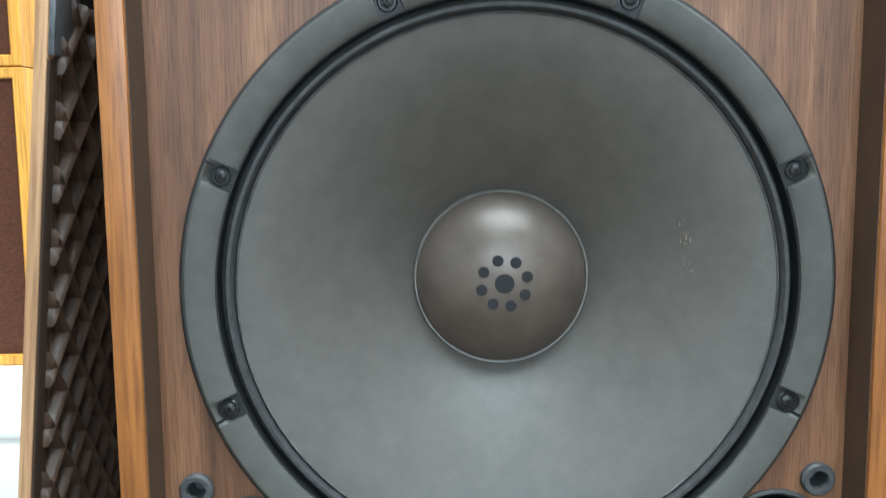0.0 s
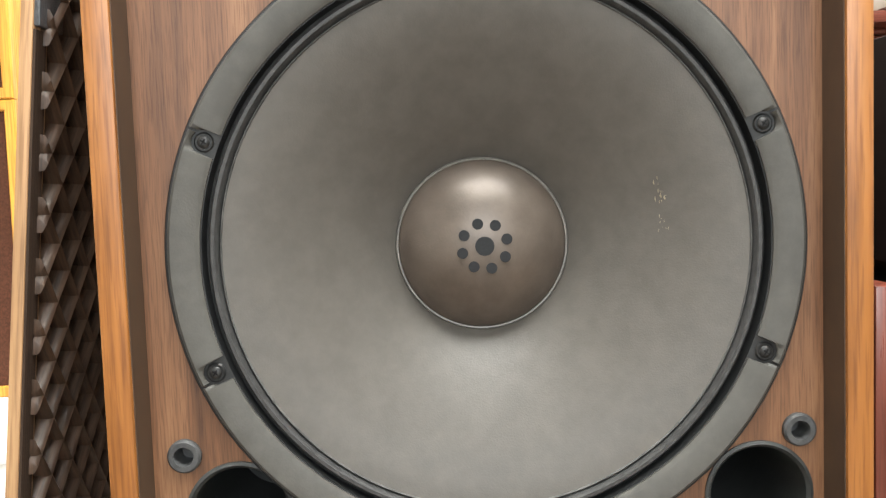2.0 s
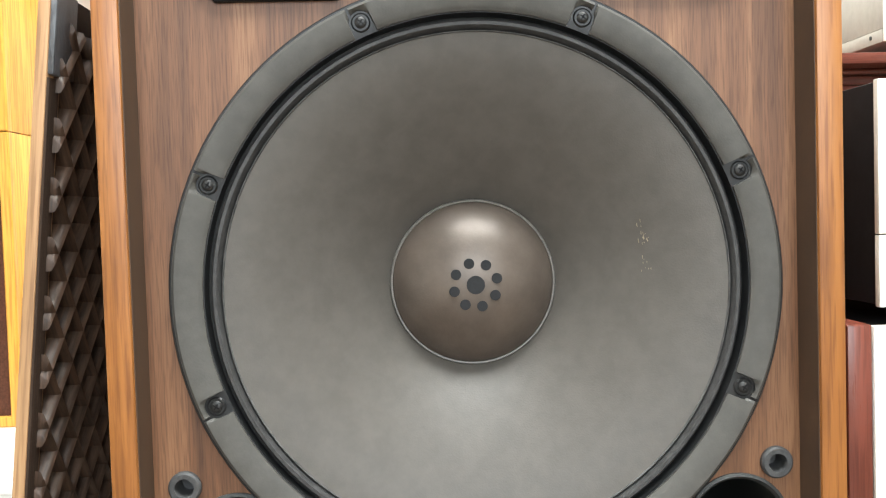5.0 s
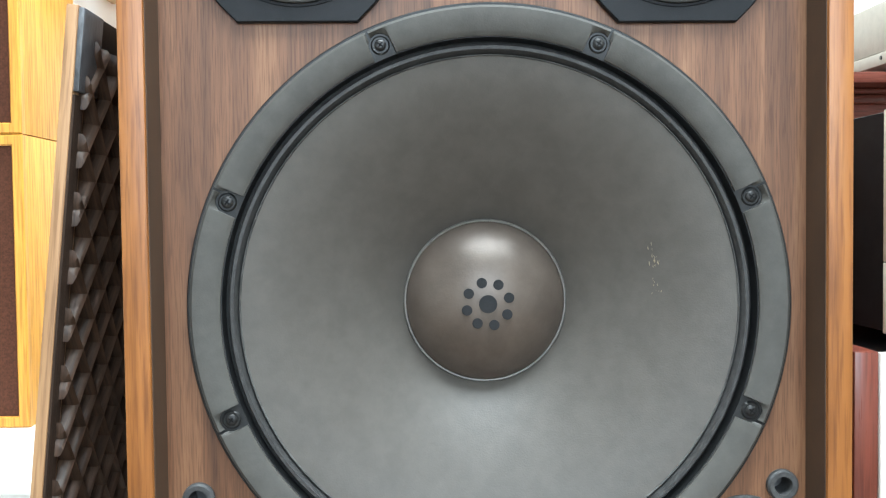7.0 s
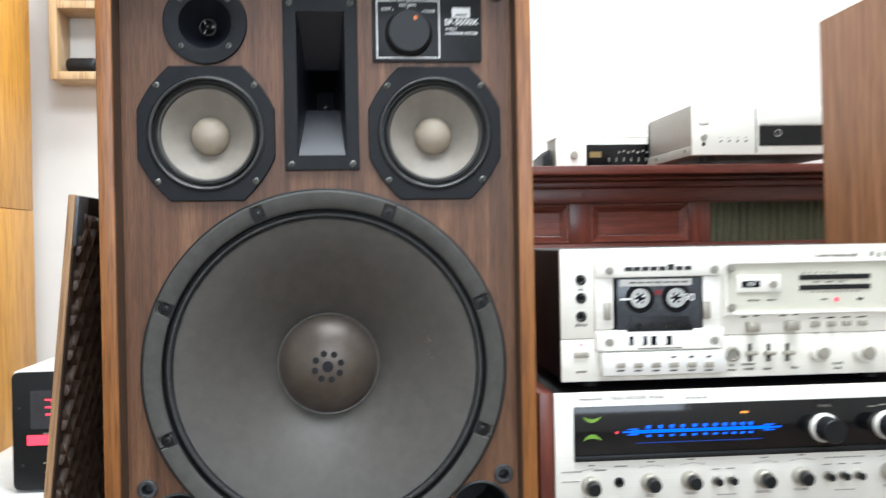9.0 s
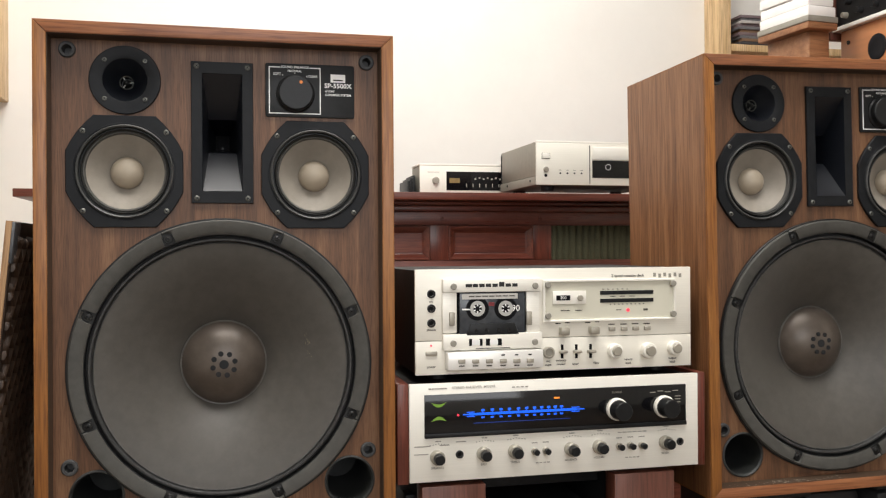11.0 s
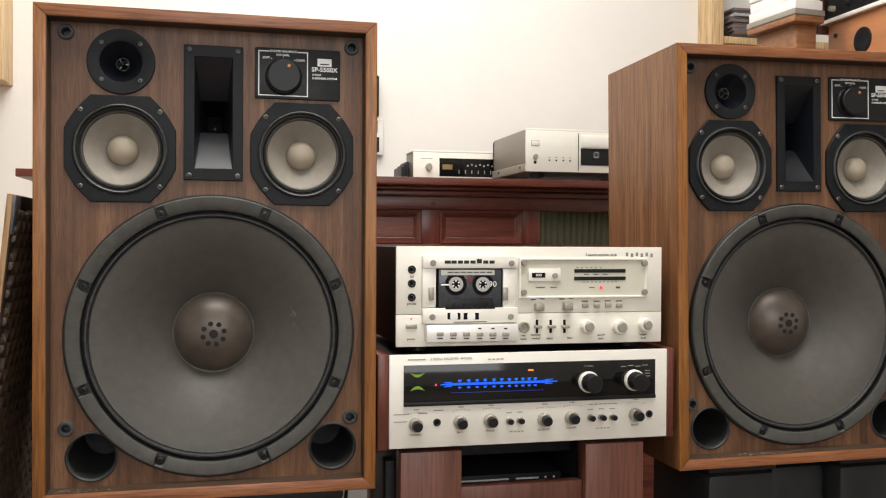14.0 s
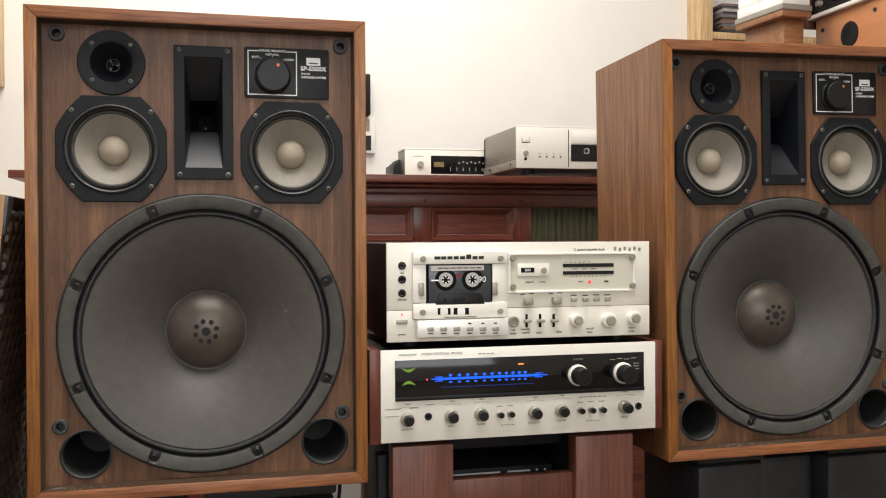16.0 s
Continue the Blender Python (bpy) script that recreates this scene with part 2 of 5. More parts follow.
# ---- shaping tools ----
def thing(name, m, label, category, group="", kind="", size=(1, 1, 1)):
    ob = new(name)
    ob.empty_display_size = 0.05
    ob.matrix_world = m @ Matrix.Diagonal((*size, 1))
    return tagged(ob, label, category, group, kind)


def finish(bm, name, mat, smooth=35):
    bmesh.ops.recalc_face_normals(bm, faces=bm.faces)
    me = bpy.data.meshes.new(name)
    bm.to_mesh(me)
    bm.free()
    me.materials.append(mat)
    if smooth:
        me.shade_smooth()
        me.set_sharp_from_angle(angle=radians(smooth))
    return me


def part(name, bm, mat, parent, label="", smooth=35):
    ob = new(name, finish(bm, name, mat, smooth))
    ob.parent = parent
    return tagged(ob, label)


def solo(name, bm, mat, label, category, kind="", smooth=35):
    """A thing of one mesh, with its origin at the middle of its base."""
    lo = [min(v.co[i] for v in bm.verts) for i in range(3)]
    hi = [max(v.co[i] for v in bm.verts) for i in range(3)]
    c = Vector(((lo[0] + hi[0]) / 2, (lo[1] + hi[1]) / 2, lo[2]))
    bmesh.ops.translate(bm, verts=bm.verts, vec=-c)
    ob = new(name, finish(bm, name, mat, smooth))
    ob.location = c
    return tagged(ob, label, category, "", kind)


def box(x0, x1, y0, y1, z0, z1, bevel=0.0, bm=None, segs=2):
    b = bmesh.new()
    bmesh.ops.create_cube(b, size=1, matrix=Matrix.LocRotScale(((x0 + x1) / 2, (y0 + y1) / 2, (z0 + z1) / 2), None, (x1 - x0, y1 - y0, z1 - z0)))
    if bevel:
        bmesh.ops.bevel(b, geom=b.edges[:], offset=bevel, segments=segs, profile=0.5, affect="EDGES")
    if bm is None:
        return b
    join(bm, b)
    return bm


def join(bm, other):
    me = bpy.data.meshes.new("tmp")
    other.to_mesh(me)
    other.free()
    bm.from_mesh(me)
    bpy.data.meshes.remove(me)


def lathe(prof, cx=0.0, cz=0.0, segs=64, a0=0.0, a1=360.0, bm=None, close=False):
    """Turns a profile of (radius, y) about the y axis through (cx, cz)."""
    bm = bm or bmesh.new()
    full = abs(a1 - a0) >= 360
    n = segs if full else segs + 1
    rings = []
    for i in range(n):
        a = radians(a0 + (a1 - a0) * i / segs)
        rings.append([bm.verts.new((cx + r * math.cos(a), y, cz + r * math.sin(a))) for r, y in prof])
    k = len(prof)
    for i in range(segs):
        p, q = rings[i], rings[(i + 1) % n]
        for j in range(k if close else k - 1):
            f = (p[j], p[(j + 1) % k], q[(j + 1) % k], q[j])
            try:
                bm.faces.new(f)
            except ValueError:
                pass
    if not full and close:
        bm.faces.new(rings[0])
        bm.faces.new(rings[-1])
    bmesh.ops.remove_doubles(bm, verts=bm.verts, dist=1e-6)
    return bm


def disc(cx, cz, r, y0, y1, segs=24, bm=None, bevel=0.0):
    """A round boss along y, from its front face y0 back to y1."""
    b = min(bevel, r * 0.4)
    prof = [(0, y0), (r - b, y0), (r, y0 + b), (r, y1), (0, y1)] if b else [(0, y0), (r, y0), (r, y1), (0, y1)]
    return lathe(prof, cx, cz, segs, bm=bm)


def prism(outline, y0, y1, bm=None, bevel=0.0, holes=()):
    """A flat plate from an outline of (x, z), from its front y0 back to y1."""
    b = bmesh.new()
    f = b.faces.new([b.verts.new((x, y0, z)) for x, z in outline])
    e = bmesh.ops.extrude_face_region(b, geom=[f])
    bmesh.ops.translate(b, verts=[v for v in e["geom"] if isinstance(v, bmesh.types.BMVert)], vec=(0, y1 - y0, 0))
    if bevel:
        edges = [d for d in b.edges if all(abs(v.co.y - y0) < 1e-6 for v in d.verts)]
        bmesh.ops.bevel(b, geom=edges, offset=bevel, segments=2, profile=0.5, affect="EDGES")
    if bm is None:
        return b
    join(bm, b)
    return bm


def ring_plate(outline, cx, cz, r, y0, y1, segs=64, bm=None):
    """A plate with a round hole: front face between the outline and the hole, with its outer edge."""
    bm = bm or bmesh.new()
    poly = [Vector((x - cx, z - cz)) for x, z in outline]

    def reach(a):
        d = Vector((math.cos(a), math.sin(a)))
        best = 1e9
        for i in range(len(poly)):
            p, q = poly[i], poly[(i + 1) % len(poly)]
            e = q - p
            den = d.x * e.y - d.y * e.x
            if abs(den) < 1e-12:
                continue
            t = (p.x * e.y - p.y * e.x) / den
            u = (p.x * d.y - p.y * d.x) / den
            if t > 0 and -1e-6 <= u <= 1 + 1e-6:
                best = min(best, t)
        return best

    angles = sorted({round(2 * math.pi * i / segs, 5) for i in range(segs)} | {round(math.atan2(p.y, p.x) % (2 * math.pi), 5) for p in poly})
    rows = []
    for a in angles:
        t = reach(a)
        c, s = math.cos(a), math.sin(a)
        rows.append([bm.verts.new((cx + k * c, y, cz + k * s)) for k, y in ((r, y1), (r, y0), (t - 0.0008, y0), (t, y0 + 0.0008), (t, y1))])
    for i in range(len(rows)):
        p, q = rows[i], rows[(i + 1) % len(rows)]
        for j in range(4):
            bm.faces.new((p[j], p[j + 1], q[j + 1], q[j]))
    return bm


def rounded(x0, x1, z0, z1, r, n=5):
    pts = []
    for cx, cz, a in ((x1 - r, z1 - r, 0), (x0 + r, z1 - r, 90), (x0 + r, z0 + r, 180), (x1 - r, z0 + r, 270)):
        for i in range(n + 1):
            t = radians(a + 90 * i / n)
            pts.append((cx + r * math.cos(t), cz + r * math.sin(t)))
    return pts


def lettering(text, x, z, size, y, mat, parent, name="lettering", align="CENTER", shear=0.0, stretch=1.0, bold=0.0):
    cu = bpy.data.curves.new("letters", "FONT")
    cu.body, cu.size, cu.align_x, cu.align_y, cu.shear, cu.extrude = text, size, align, "CENTER", shear, 0.0001
    cu.resolution_u, cu.offset = 2, bold
    tmp = bpy.data.objects.new("letters", cu)
    me = bpy.data.meshes.new_from_object(tmp)
    bpy.data.objects.remove(tmp)
    me.transform(Matrix.Translation((x, y, z)) @ Matrix.Rotation(radians(90), 4, "X") @ Matrix.Diagonal((stretch, 1, 1, 1)))
    me.materials.clear()
    me.materials.append(mat)
    ob = new(name, me)
    ob.parent = parent
    return ob


def bars(spec, y, mat, parent, name="print"):
    """Unreadable print: small flat bars of (x, z, width, height)."""
    bm = bmesh.new()
    for x, z, w, h in spec:
        box(x - w / 2, x + w / 2, y, y + 0.0005, z - h / 2, z + h / 2, bm=bm)
    return tagged(part(name, bm, mat, parent, smooth=0), kind="stuff")


def frame_plate(o, i, y0, y1, lip=0.0006):
    """One rectangular frame: outer and inner (x0, x1, z0, z1), from its front y0 back to y1, with eased edges."""
    bm = bmesh.new()
    rows = []
    for k, (a, b, y) in enumerate(((1, 0, y1), (1, 0, y0 + lip), (1, lip, y0), (0, -lip, y0), (0, 0, y0 + lip), (0, 0, y1))):
        x0, x1, z0, z1 = o if a else i
        rows.append([bm.verts.new(p) for p in ((x0 + b, y, z0 + b), (x1 - b, y, z0 + b), (x1 - b, y, z1 - b), (x0 + b, y, z1 - b))])
    for p, q in zip(rows, rows[1:] + rows[:1]):
        for j in range(4):
            bm.faces.new((p[j], p[(j + 1) % 4], q[(j + 1) % 4], q[j]))
    return bm


def screw_head(cx, cz, y, r, parent, mat=None):
    """A domed screw with a dark cross recess."""
    bm = lathe([(0, y + 0.0004), (r * 0.3, y), (r * 0.75, y + 0.0003), (r, y + 0.0012), (r, y + 0.004)], cx, cz, 14)
    n = len(bm.faces)
    for a in (35, 125):
        b = box(-r * 0.55, r * 0.55, -0.00015, 0.001, -r * 0.11, r * 0.11)
        bmesh.ops.transform(b, matrix=Matrix.Translation((cx, y, cz)) @ Matrix.Rotation(radians(a), 4, "Y"), verts=b.verts)
        join(bm, b)
    bm.faces.ensure_lookup_table()
    for f in bm.faces[n:]:
        f.material_index = 1
    ob = part("screw", bm, mat or SCREW, parent)
    ob.data.materials.append(DEEP)
    return ob
# ---- the room ----
RX0, RX1, RY0, RY1, RZ = -2.3, 3.0, -3.0, 1.8, 2.7


def slab(name, x0, x1, y0, y1, z0, z1, mat, label, category):
    return solo(name, box(x0, x1, y0, y1, z0, z1), mat, label, category, "structure", 0)


slab("floor", RX0 - 0.1, RX1 + 0.1, RY0 - 0.1, RY1 + 0.1, -0.1, 0, FLOORM, "brown oak board floor of the room", "floor")
slab("ceiling", RX0 - 0.1, RX1 + 0.1, RY0 - 0.1, RY1 + 0.1, RZ, RZ + 0.1, CEILW, "plain white painted ceiling of the room", "ceiling")
slab("wall_north", RX0, RX1, RY1, RY1 + 0.1, 0, RZ, PLASTER, "cream painted plaster wall behind the mantel", "wall")
slab("wall_west", RX0 - 0.1, RX0, RY0, RY1, 0, RZ, PLASTER, "cream painted plaster side wall", "wall")
slab("wall_east", RX1, RX1 + 0.1, RY0, RY1, 0, RZ, PLASTER, "cream painted plaster side wall", "wall")
# Unseen south wall; its opening is invented to go with the frontal fill.
south = box(RX0, -0.6, RY0 - 0.1, RY0, 0, RZ)
box(1.0, RX1, RY0 - 0.1, RY0, 0, RZ, bm=south)
box(-0.6, 1.0, RY0 - 0.1, RY0, 0, 0.85, bm=south)
box(-0.6, 1.0, RY0 - 0.1, RY0, 2.15, RZ, bm=south)
solo("wall_south", south, PLASTER, "unseen cream plaster wall with an added opening", "wall", "structure", 0)
# Unseen glowing panels, assumed as housings for the two overhead area lights.
for lx, ly, lw, ld in LAMPS:
    lamp = thing("ceiling_light", pose(lx, ly, RZ), "unseen flat white ceiling panel, added to house an overhead light", "ceiling light", "ceiling lights")
    part("frame", box(-lw / 2 - 0.02, lw / 2 + 0.02, -ld / 2 - 0.02, ld / 2 + 0.02, -0.035, 0, 0.004), WHITEPAINT, lamp)
    part("diffuser", box(-lw / 2, lw / 2, -ld / 2, ld / 2, -0.04, -0.034, 0.001), LAMPGLOW, lamp)


# ---- the loudspeakers ----
SW, SH_, SD, FT, BY = 0.2275, 0.664, 0.271, 0.0162, 0.0315


def cone_driver(parent, cx, cz):
    """A small mid driver on an eight-sided plate."""
    mid = new("midrange_driver")
    mid.parent = parent
    h = 0.0725
    corner = [(h, 0.0262), (0.0668, 0.0375), (0.0585, 0.0506), (0.0487, 0.0622), (0.0385, h)]
    o = []
    for sx, sz, step in ((1, 1, 1), (-1, 1, -1), (-1, -1, 1), (1, -1, -1)):
        o += [(cx + sx * x, cz + sz * z) for x, z in corner[::step]]
    part("mounting_plate", ring_plate(o, cx, cz, 0.0605, BY - 0.005, BY), BLACKPLATE, mid, "black eight-sided plate")
    part("plate_bead", lathe([(0.0634, BY - 0.0048), (0.0629, BY - 0.0056), (0.0615, BY - 0.0058), (0.0605, BY - 0.004)], cx, cz, 72), BLACKPLATE, mid)
    part("rim", lathe([(0.0612, BY - 0.004), (0.0606, BY - 0.0072), (0.0594, BY - 0.0078), (0.0578, BY - 0.0066), (0.057, BY - 0.0005)], cx, cz, 72), MIDRIM, mid, "dull grey rim")
    part("trim_ring", lathe([(0.0574, BY - 0.001), (0.0568, BY + 0.001), (0.0556, BY + 0.001), (0.0552, BY - 0.0035), (0.0542, BY - 0.0046), (0.053, BY - 0.0025)], cx, cz, 72), FRAME, mid)
    part("surround", lathe([(0.0533, BY - 0.002), (0.0522, BY - 0.0002), (0.0513, BY - 0.0018), (0.0501, BY - 0.0014), (0.0492, BY + 0.0015), (0.0484, BY + 0.003)], cx, cz, 72), MIDSURROUND, mid)
    part("cone", lathe([(0.0488, BY + 0.0024), (0.0455, BY + 0.0052), (0.0385, BY + 0.0112), (0.03, BY + 0.0178), (0.0205, BY + 0.0245)], cx, cz, 72), MIDCONE, mid, "pale grey paper cone")
    part("dome", lathe([(0.0212, BY + 0.0235), (0.0206, BY + 0.0205), (0.0188, BY + 0.0158), (0.015, BY + 0.0113), (0.0095, BY + 0.0083), (0.0045, BY + 0.007), (0, BY + 0.0066)], cx, cz, 48), MIDDOME, mid, "silvery grey dome")
    for dx in (-0.0515, 0.0515):
        for dz in (-0.0515, 0.0515):
            screw_head(cx + dx, cz + dz, BY - 0.0065, 0.0036, mid, PALESCREW)
    return mid


CONE = [(0.1642, BY + 0.0013), (0.158, BY + 0.0026), (0.148, BY + 0.005), (0.132, BY + 0.0115), (0.116, BY + 0.0192), (0.1, BY + 0.0285), (0.085, BY + 0.0375), (0.072, BY + 0.0468), (0.064, BY + 0.053), (0.0565, BY + 0.0592)]


def gasket_arc(cx, cz, s0, s1):
    """One length of the flat gasket, with a rounded bite round each screw, open to the inside."""
    bm, rows, n, R, bite = bmesh.new(), [], 84, 0.1836, 0.0076
    for i in range(n + 1):
        u = i / n
        deg = s0 + (s1 - s0) * (u + 0.12 * math.sin(2 * math.pi * u) / -1.0)
        off = (deg - 22.5 + 22.5) % 45 - 22.5
        d = abs(radians(off)) * R
        ri = max(0.1755, R + math.sqrt(max(0, bite * bite - d * d))) if d < bite else 0.1755
        ri = min(ri, 0.1922)
        c, s = math.cos(radians(deg)), math.sin(radians(deg))
        rows.append([bm.verts.new((cx + r * c, y, cz + r * s)) for r, y in ((ri, BY - 0.004), (ri, BY - 0.0066), (min(ri + 0.0035, 0.1926), BY - 0.0088), (0.193, BY - 0.0092), (0.1948, BY - 0.0076), (0.1948, BY - 0.004))])
    for p, q in zip(rows, rows[1:]):
        for j in range(6):
            bm.faces.new((p[j], p[(j + 1) % 6], q[(j + 1) % 6], q[j]))
    bm.faces.new(rows[0])
    bm.faces.new(rows[-1])
    return bm


def woofer(parent, cx, cz):
    w = new("woofer")
    w.parent = parent
    y = BY
    part("basket", lathe([(0.1972, y), (0.1972, y - 0.0045), (0.1964, y - 0.0053), (0.18, y - 0.0052), (0.1749, y - 0.0045), (0.1745, y - 0.001), (0.1737, y + 0.004)], cx, cz, 128), FRAME, w, "black cast rim")
    part("surround", lathe([(0.1758, y + 0.004), (0.1745, y + 0.0055), (0.1724, y + 0.0045), (0.1713, y - 0.0008), (0.1699, y - 0.0025), (0.1678, y - 0.0025), (0.1663, y - 0.0005), (0.1654, y + 0.003), (0.1647, y + 0.0042), (0.1636, y + 0.0036)], cx, cz, 128), SURROUND, w, "dark rolled surround")
    part("cone", lathe(CONE, cx, cz, 128), PAPER, w, "matt grey paper cone")
    part("edge_bead", lathe([(0.1651, y + 0.0036), (0.1647, y + 0.0006), (0.1642, y + 0.0003), (0.1636, y + 0.0011), (0.1634, y + 0.0025)], cx, cz, 128), EDGEBEAD, w, "thin pale glue line")
    cap = part("dust_cap", lathe([(0.0566, y + 0.0555), (0.0546, y + 0.0522), (0.0508, y + 0.0476), (0.0455, y + 0.0428), (0.0388, y + 0.0381), (0.031, y + 0.0341), (0.0225, y + 0.0309), (0.014, y + 0.029), (0.006, y + 0.0282), (0, y + 0.0281)], cx, cz - 0.001, 96), CAP, w, "brownish grey dome with vent holes")
    part("cap_rim", lathe([(0.0586, y + 0.059), (0.0584, y + 0.0558), (0.0577, y + 0.0546), (0.0568, y + 0.0548), (0.0563, y + 0.057)], cx, cz - 0.001, 96), RIMGLUE, cap, "thin grey glued rim")
    for k in range(10):
        rr, hr = (0.0151, 0.0036) if k < 8 else (0.0, 0.0063)
        if k == 9:
            break
        a = radians(k * 45 + 16)
        part("vent_hole", disc(cx + rr * math.cos(a), cz - 0.001 + rr * math.sin(a), hr, y + (0.0283 if k < 8 else 0.0277), y + 0.034, 20), CAPHOLE, cap)
    joint = [22.5 + 45 * k + (1.5 if k % 2 == 0 else -1.5) for k in range(9)]
    for k in range(8):
        a0 = 22.5 + 45 * k
        part("gasket_segment", gasket_arc(cx, cz, joint[k] + 0.28, joint[k + 1] - 0.28), GASKET, w)
        a = radians(a0)
        sx, sz = cx + 0.1836 * math.cos(a), cz + 0.1836 * math.sin(a)
        part("screw_boss", disc(sx, sz, 0.0062, y - 0.0062, y, 20, bevel=0.001), FRAME, w)
        screw_head(sx, sz, y - 0.0082, 0.0038, w, SCREW)
    return w


def tweeter(parent, cx, cz):
    t = new("tweeter")
    t.parent = parent
    y = BY
    part("mounting_plate", lathe([(0.0445, y), (0.0445, y - 0.0035), (0.0437, y - 0.0045), (0.029, y - 0.0045), (0.0275, y - 0.0038)], cx, cz, 72), BLACKPLATE, t, "round black plate")
    part("horn", lathe([(0.0276, y - 0.0040), (0.0255, y + 0.0005), (0.021, y + 0.009), (0.015, y + 0.018), (0.0095, y + 0.025), (0.007, y + 0.03), (0, y + 0.03)], cx, cz, 64), HORN, t, "glossy black flared horn")
    plug = part("phase_plug", lathe([(0, y + 0.0125), (0.0022, y + 0.0138), (0.0046, y + 0.019), (0.0062, y + 0.027)], cx, cz, 24), SCREW, t, "small dark plug")
    for a in (90, 210, 330):
        b = box(-0.0006, 0.0006, y + 0.0172, y + 0.0188, 0.002, 0.0088)
        bmesh.ops.transform(b, matrix=Matrix.Translation((cx, 0, cz)) @ Matrix.Rotation(radians(a), 4, "Y"), verts=b.verts)
        part("strut", b, PALESCREW, plug)
    part("plug_ring", lathe([(0.0092, y + 0.0176), (0.0087, y + 0.0168), (0.008, y + 0.0172), (0.0079, y + 0.0195)], cx, cz, 40), PALESCREW, plug, "thin metal ring")
    for a in (45, 135, 225, 315):
        screw_head(cx + 0.0355 * math.cos(radians(a)), cz + 0.0355 * math.sin(radians(a)), y - 0.006, 0.0033, t, PALESCREW)


def midhorn(parent, cx, cz):
    h = new("horn_driver")
    h.parent = parent
    y = BY
    W, H, w, g = 0.040, 0.0936, 0.0255, 0.0775
    part("mounting_plate", frame_plate((cx - W, cx + W, cz - H, cz + H), (cx - w, cx + w, cz - g, cz + g), y - 0.005, y), BLACKPLATE, h, "tall black rectangular plate", smooth=20)
    # the mouth narrows to a small throat deep inside; top and bottom curve inward
    bm = bmesh.new()
    rows = []
    n = 14
    for i in range(n + 1):
        s = i / n
        d = y - 0.005 + 0.125 * s
        ww = w + (0.010 - w) * s ** 0.8
        hh = g + (0.011 - g) * (min(1, s * 2.9) * 0.72 + s * 0.28)
        rows.append([bm.verts.new((cx + a * ww, d, cz + b * hh)) for a, b in ((-1, -1), (1, -1), (1, 1), (-1, 1))])
    for p, q in zip(rows, rows[1:]):
        for j in range(4):
            bm.faces.new((p[j], p[(j + 1) % 4], q[(j + 1) % 4], q[j]))
    part("throat", bm, HORN, h, "deep black horn flare", smooth=30)
    part("throat_end", box(cx - 0.013, cx + 0.013, y + 0.1205, y + 0.126, cz - 0.014, cz + 0.014), DEEP, h)
    part("throat_plug", disc(cx, cz - 0.008, 0.0016, y + 0.117, y + 0.12, 12), SCREW, h)
    for dx in (-0.0328, 0.0328):
        for dz in (-0.0873, 0.0873):
            screw_head(cx + dx, cz + dz, y - 0.0065, 0.0038, h, PALESCREW)


def control_plate(parent):
    x0, x1, z0, z1, y = 0.058, 0.178, 0.552, 0.624, BY - 0.0035
    c = new("control_panel")
    c.parent = parent
    c.location = (0, 0, 0.0022)
    part("panel", prism(rounded(x0, x1, z0, z1, 0.003), y, BY, bevel=0.0006), BLACK, c, "black satin plate")
    wx0, wx1, wz0, wz1, t, yy = 0.0625, 0.132, 0.5560, 0.6195, 0.0014, y - 0.0003
    part("white_border", frame_plate((wx0, wx1, wz0, wz1), (wx0 + t, wx1 - t, wz0 + t, wz1 - t), yy, y + 0.0005, 0.0001), WHITEINK, c, smooth=0)
    part("heading_ground", box(0.0775, 0.117, yy - 0.0002, y + 0.0004, wz1 - 0.0022, wz1 + 0.0004), BLACK, c, smooth=0)
    knob = part("knob", lathe([(0, y - 0.014), (0.0215, y - 0.014), (0.0232, y - 0.0128), (0.0238, y - 0.004), (0.026, y - 0.002), (0.026, y)], 0.0978, 0.583, 64), BLACK, c, "large round black knob")
    part("pointer_dot", disc(0.1045, 0.597, 0.0022, y - 0.0146, y - 0.0135, 16), ORANGE, knob, "orange dot")
    lettering("SOUND BALANCE", 0.0972, 0.6192, 0.0046, yy - 0.0004, WHITEINK, c, bold=0.00008)
    lettering("NATURAL", 0.0972, 0.6140, 0.0042, yy, WHITEINK, c, bold=0.00008)
    lettering("SOFT", 0.0735, 0.6095, 0.0044, yy, WHITEINK, c, bold=0.00008)
    lettering("CLEAR", 0.1210, 0.6075, 0.0044, yy, WHITEINK, c, bold=0.00008)
    part("white_badge", box(0.1455, 0.1655, yy, y + 0.0005, 0.6005, 0.6115), WHITEINK, c, smooth=0)
    bars([(0.1555, 0.6035, 0.013, 0.0018)], yy - 0.0005, GOLDINK, c)
    lettering("SP-5500X", 0.1555, 0.5955, 0.0088, yy, WHITEINK, c, stretch=1.05, bold=0.00022)
    lettering("4 WAY", 0.1380, 0.5880, 0.0042, yy, WHITEINK, c, align="LEFT", bold=0.00008)
    lettering("5-SPEAKER SYSTEM", 0.1380, 0.5832, 0.0042, yy, WHITEINK, c, align="LEFT", bold=0.00008)
    bars([(0.0972, 0.6112, 0.001, 0.0012), (0.0808, 0.6085, 0.001, 0.0012), (0.1130, 0.6072, 0.001, 0.0012)], yy, WHITEINK, c, "tick")


SOCKETS = ((-0.1912, 0.633), (0.1947, 0.632), (-0.1908, 0.0971), (0.1945, 0.0985))


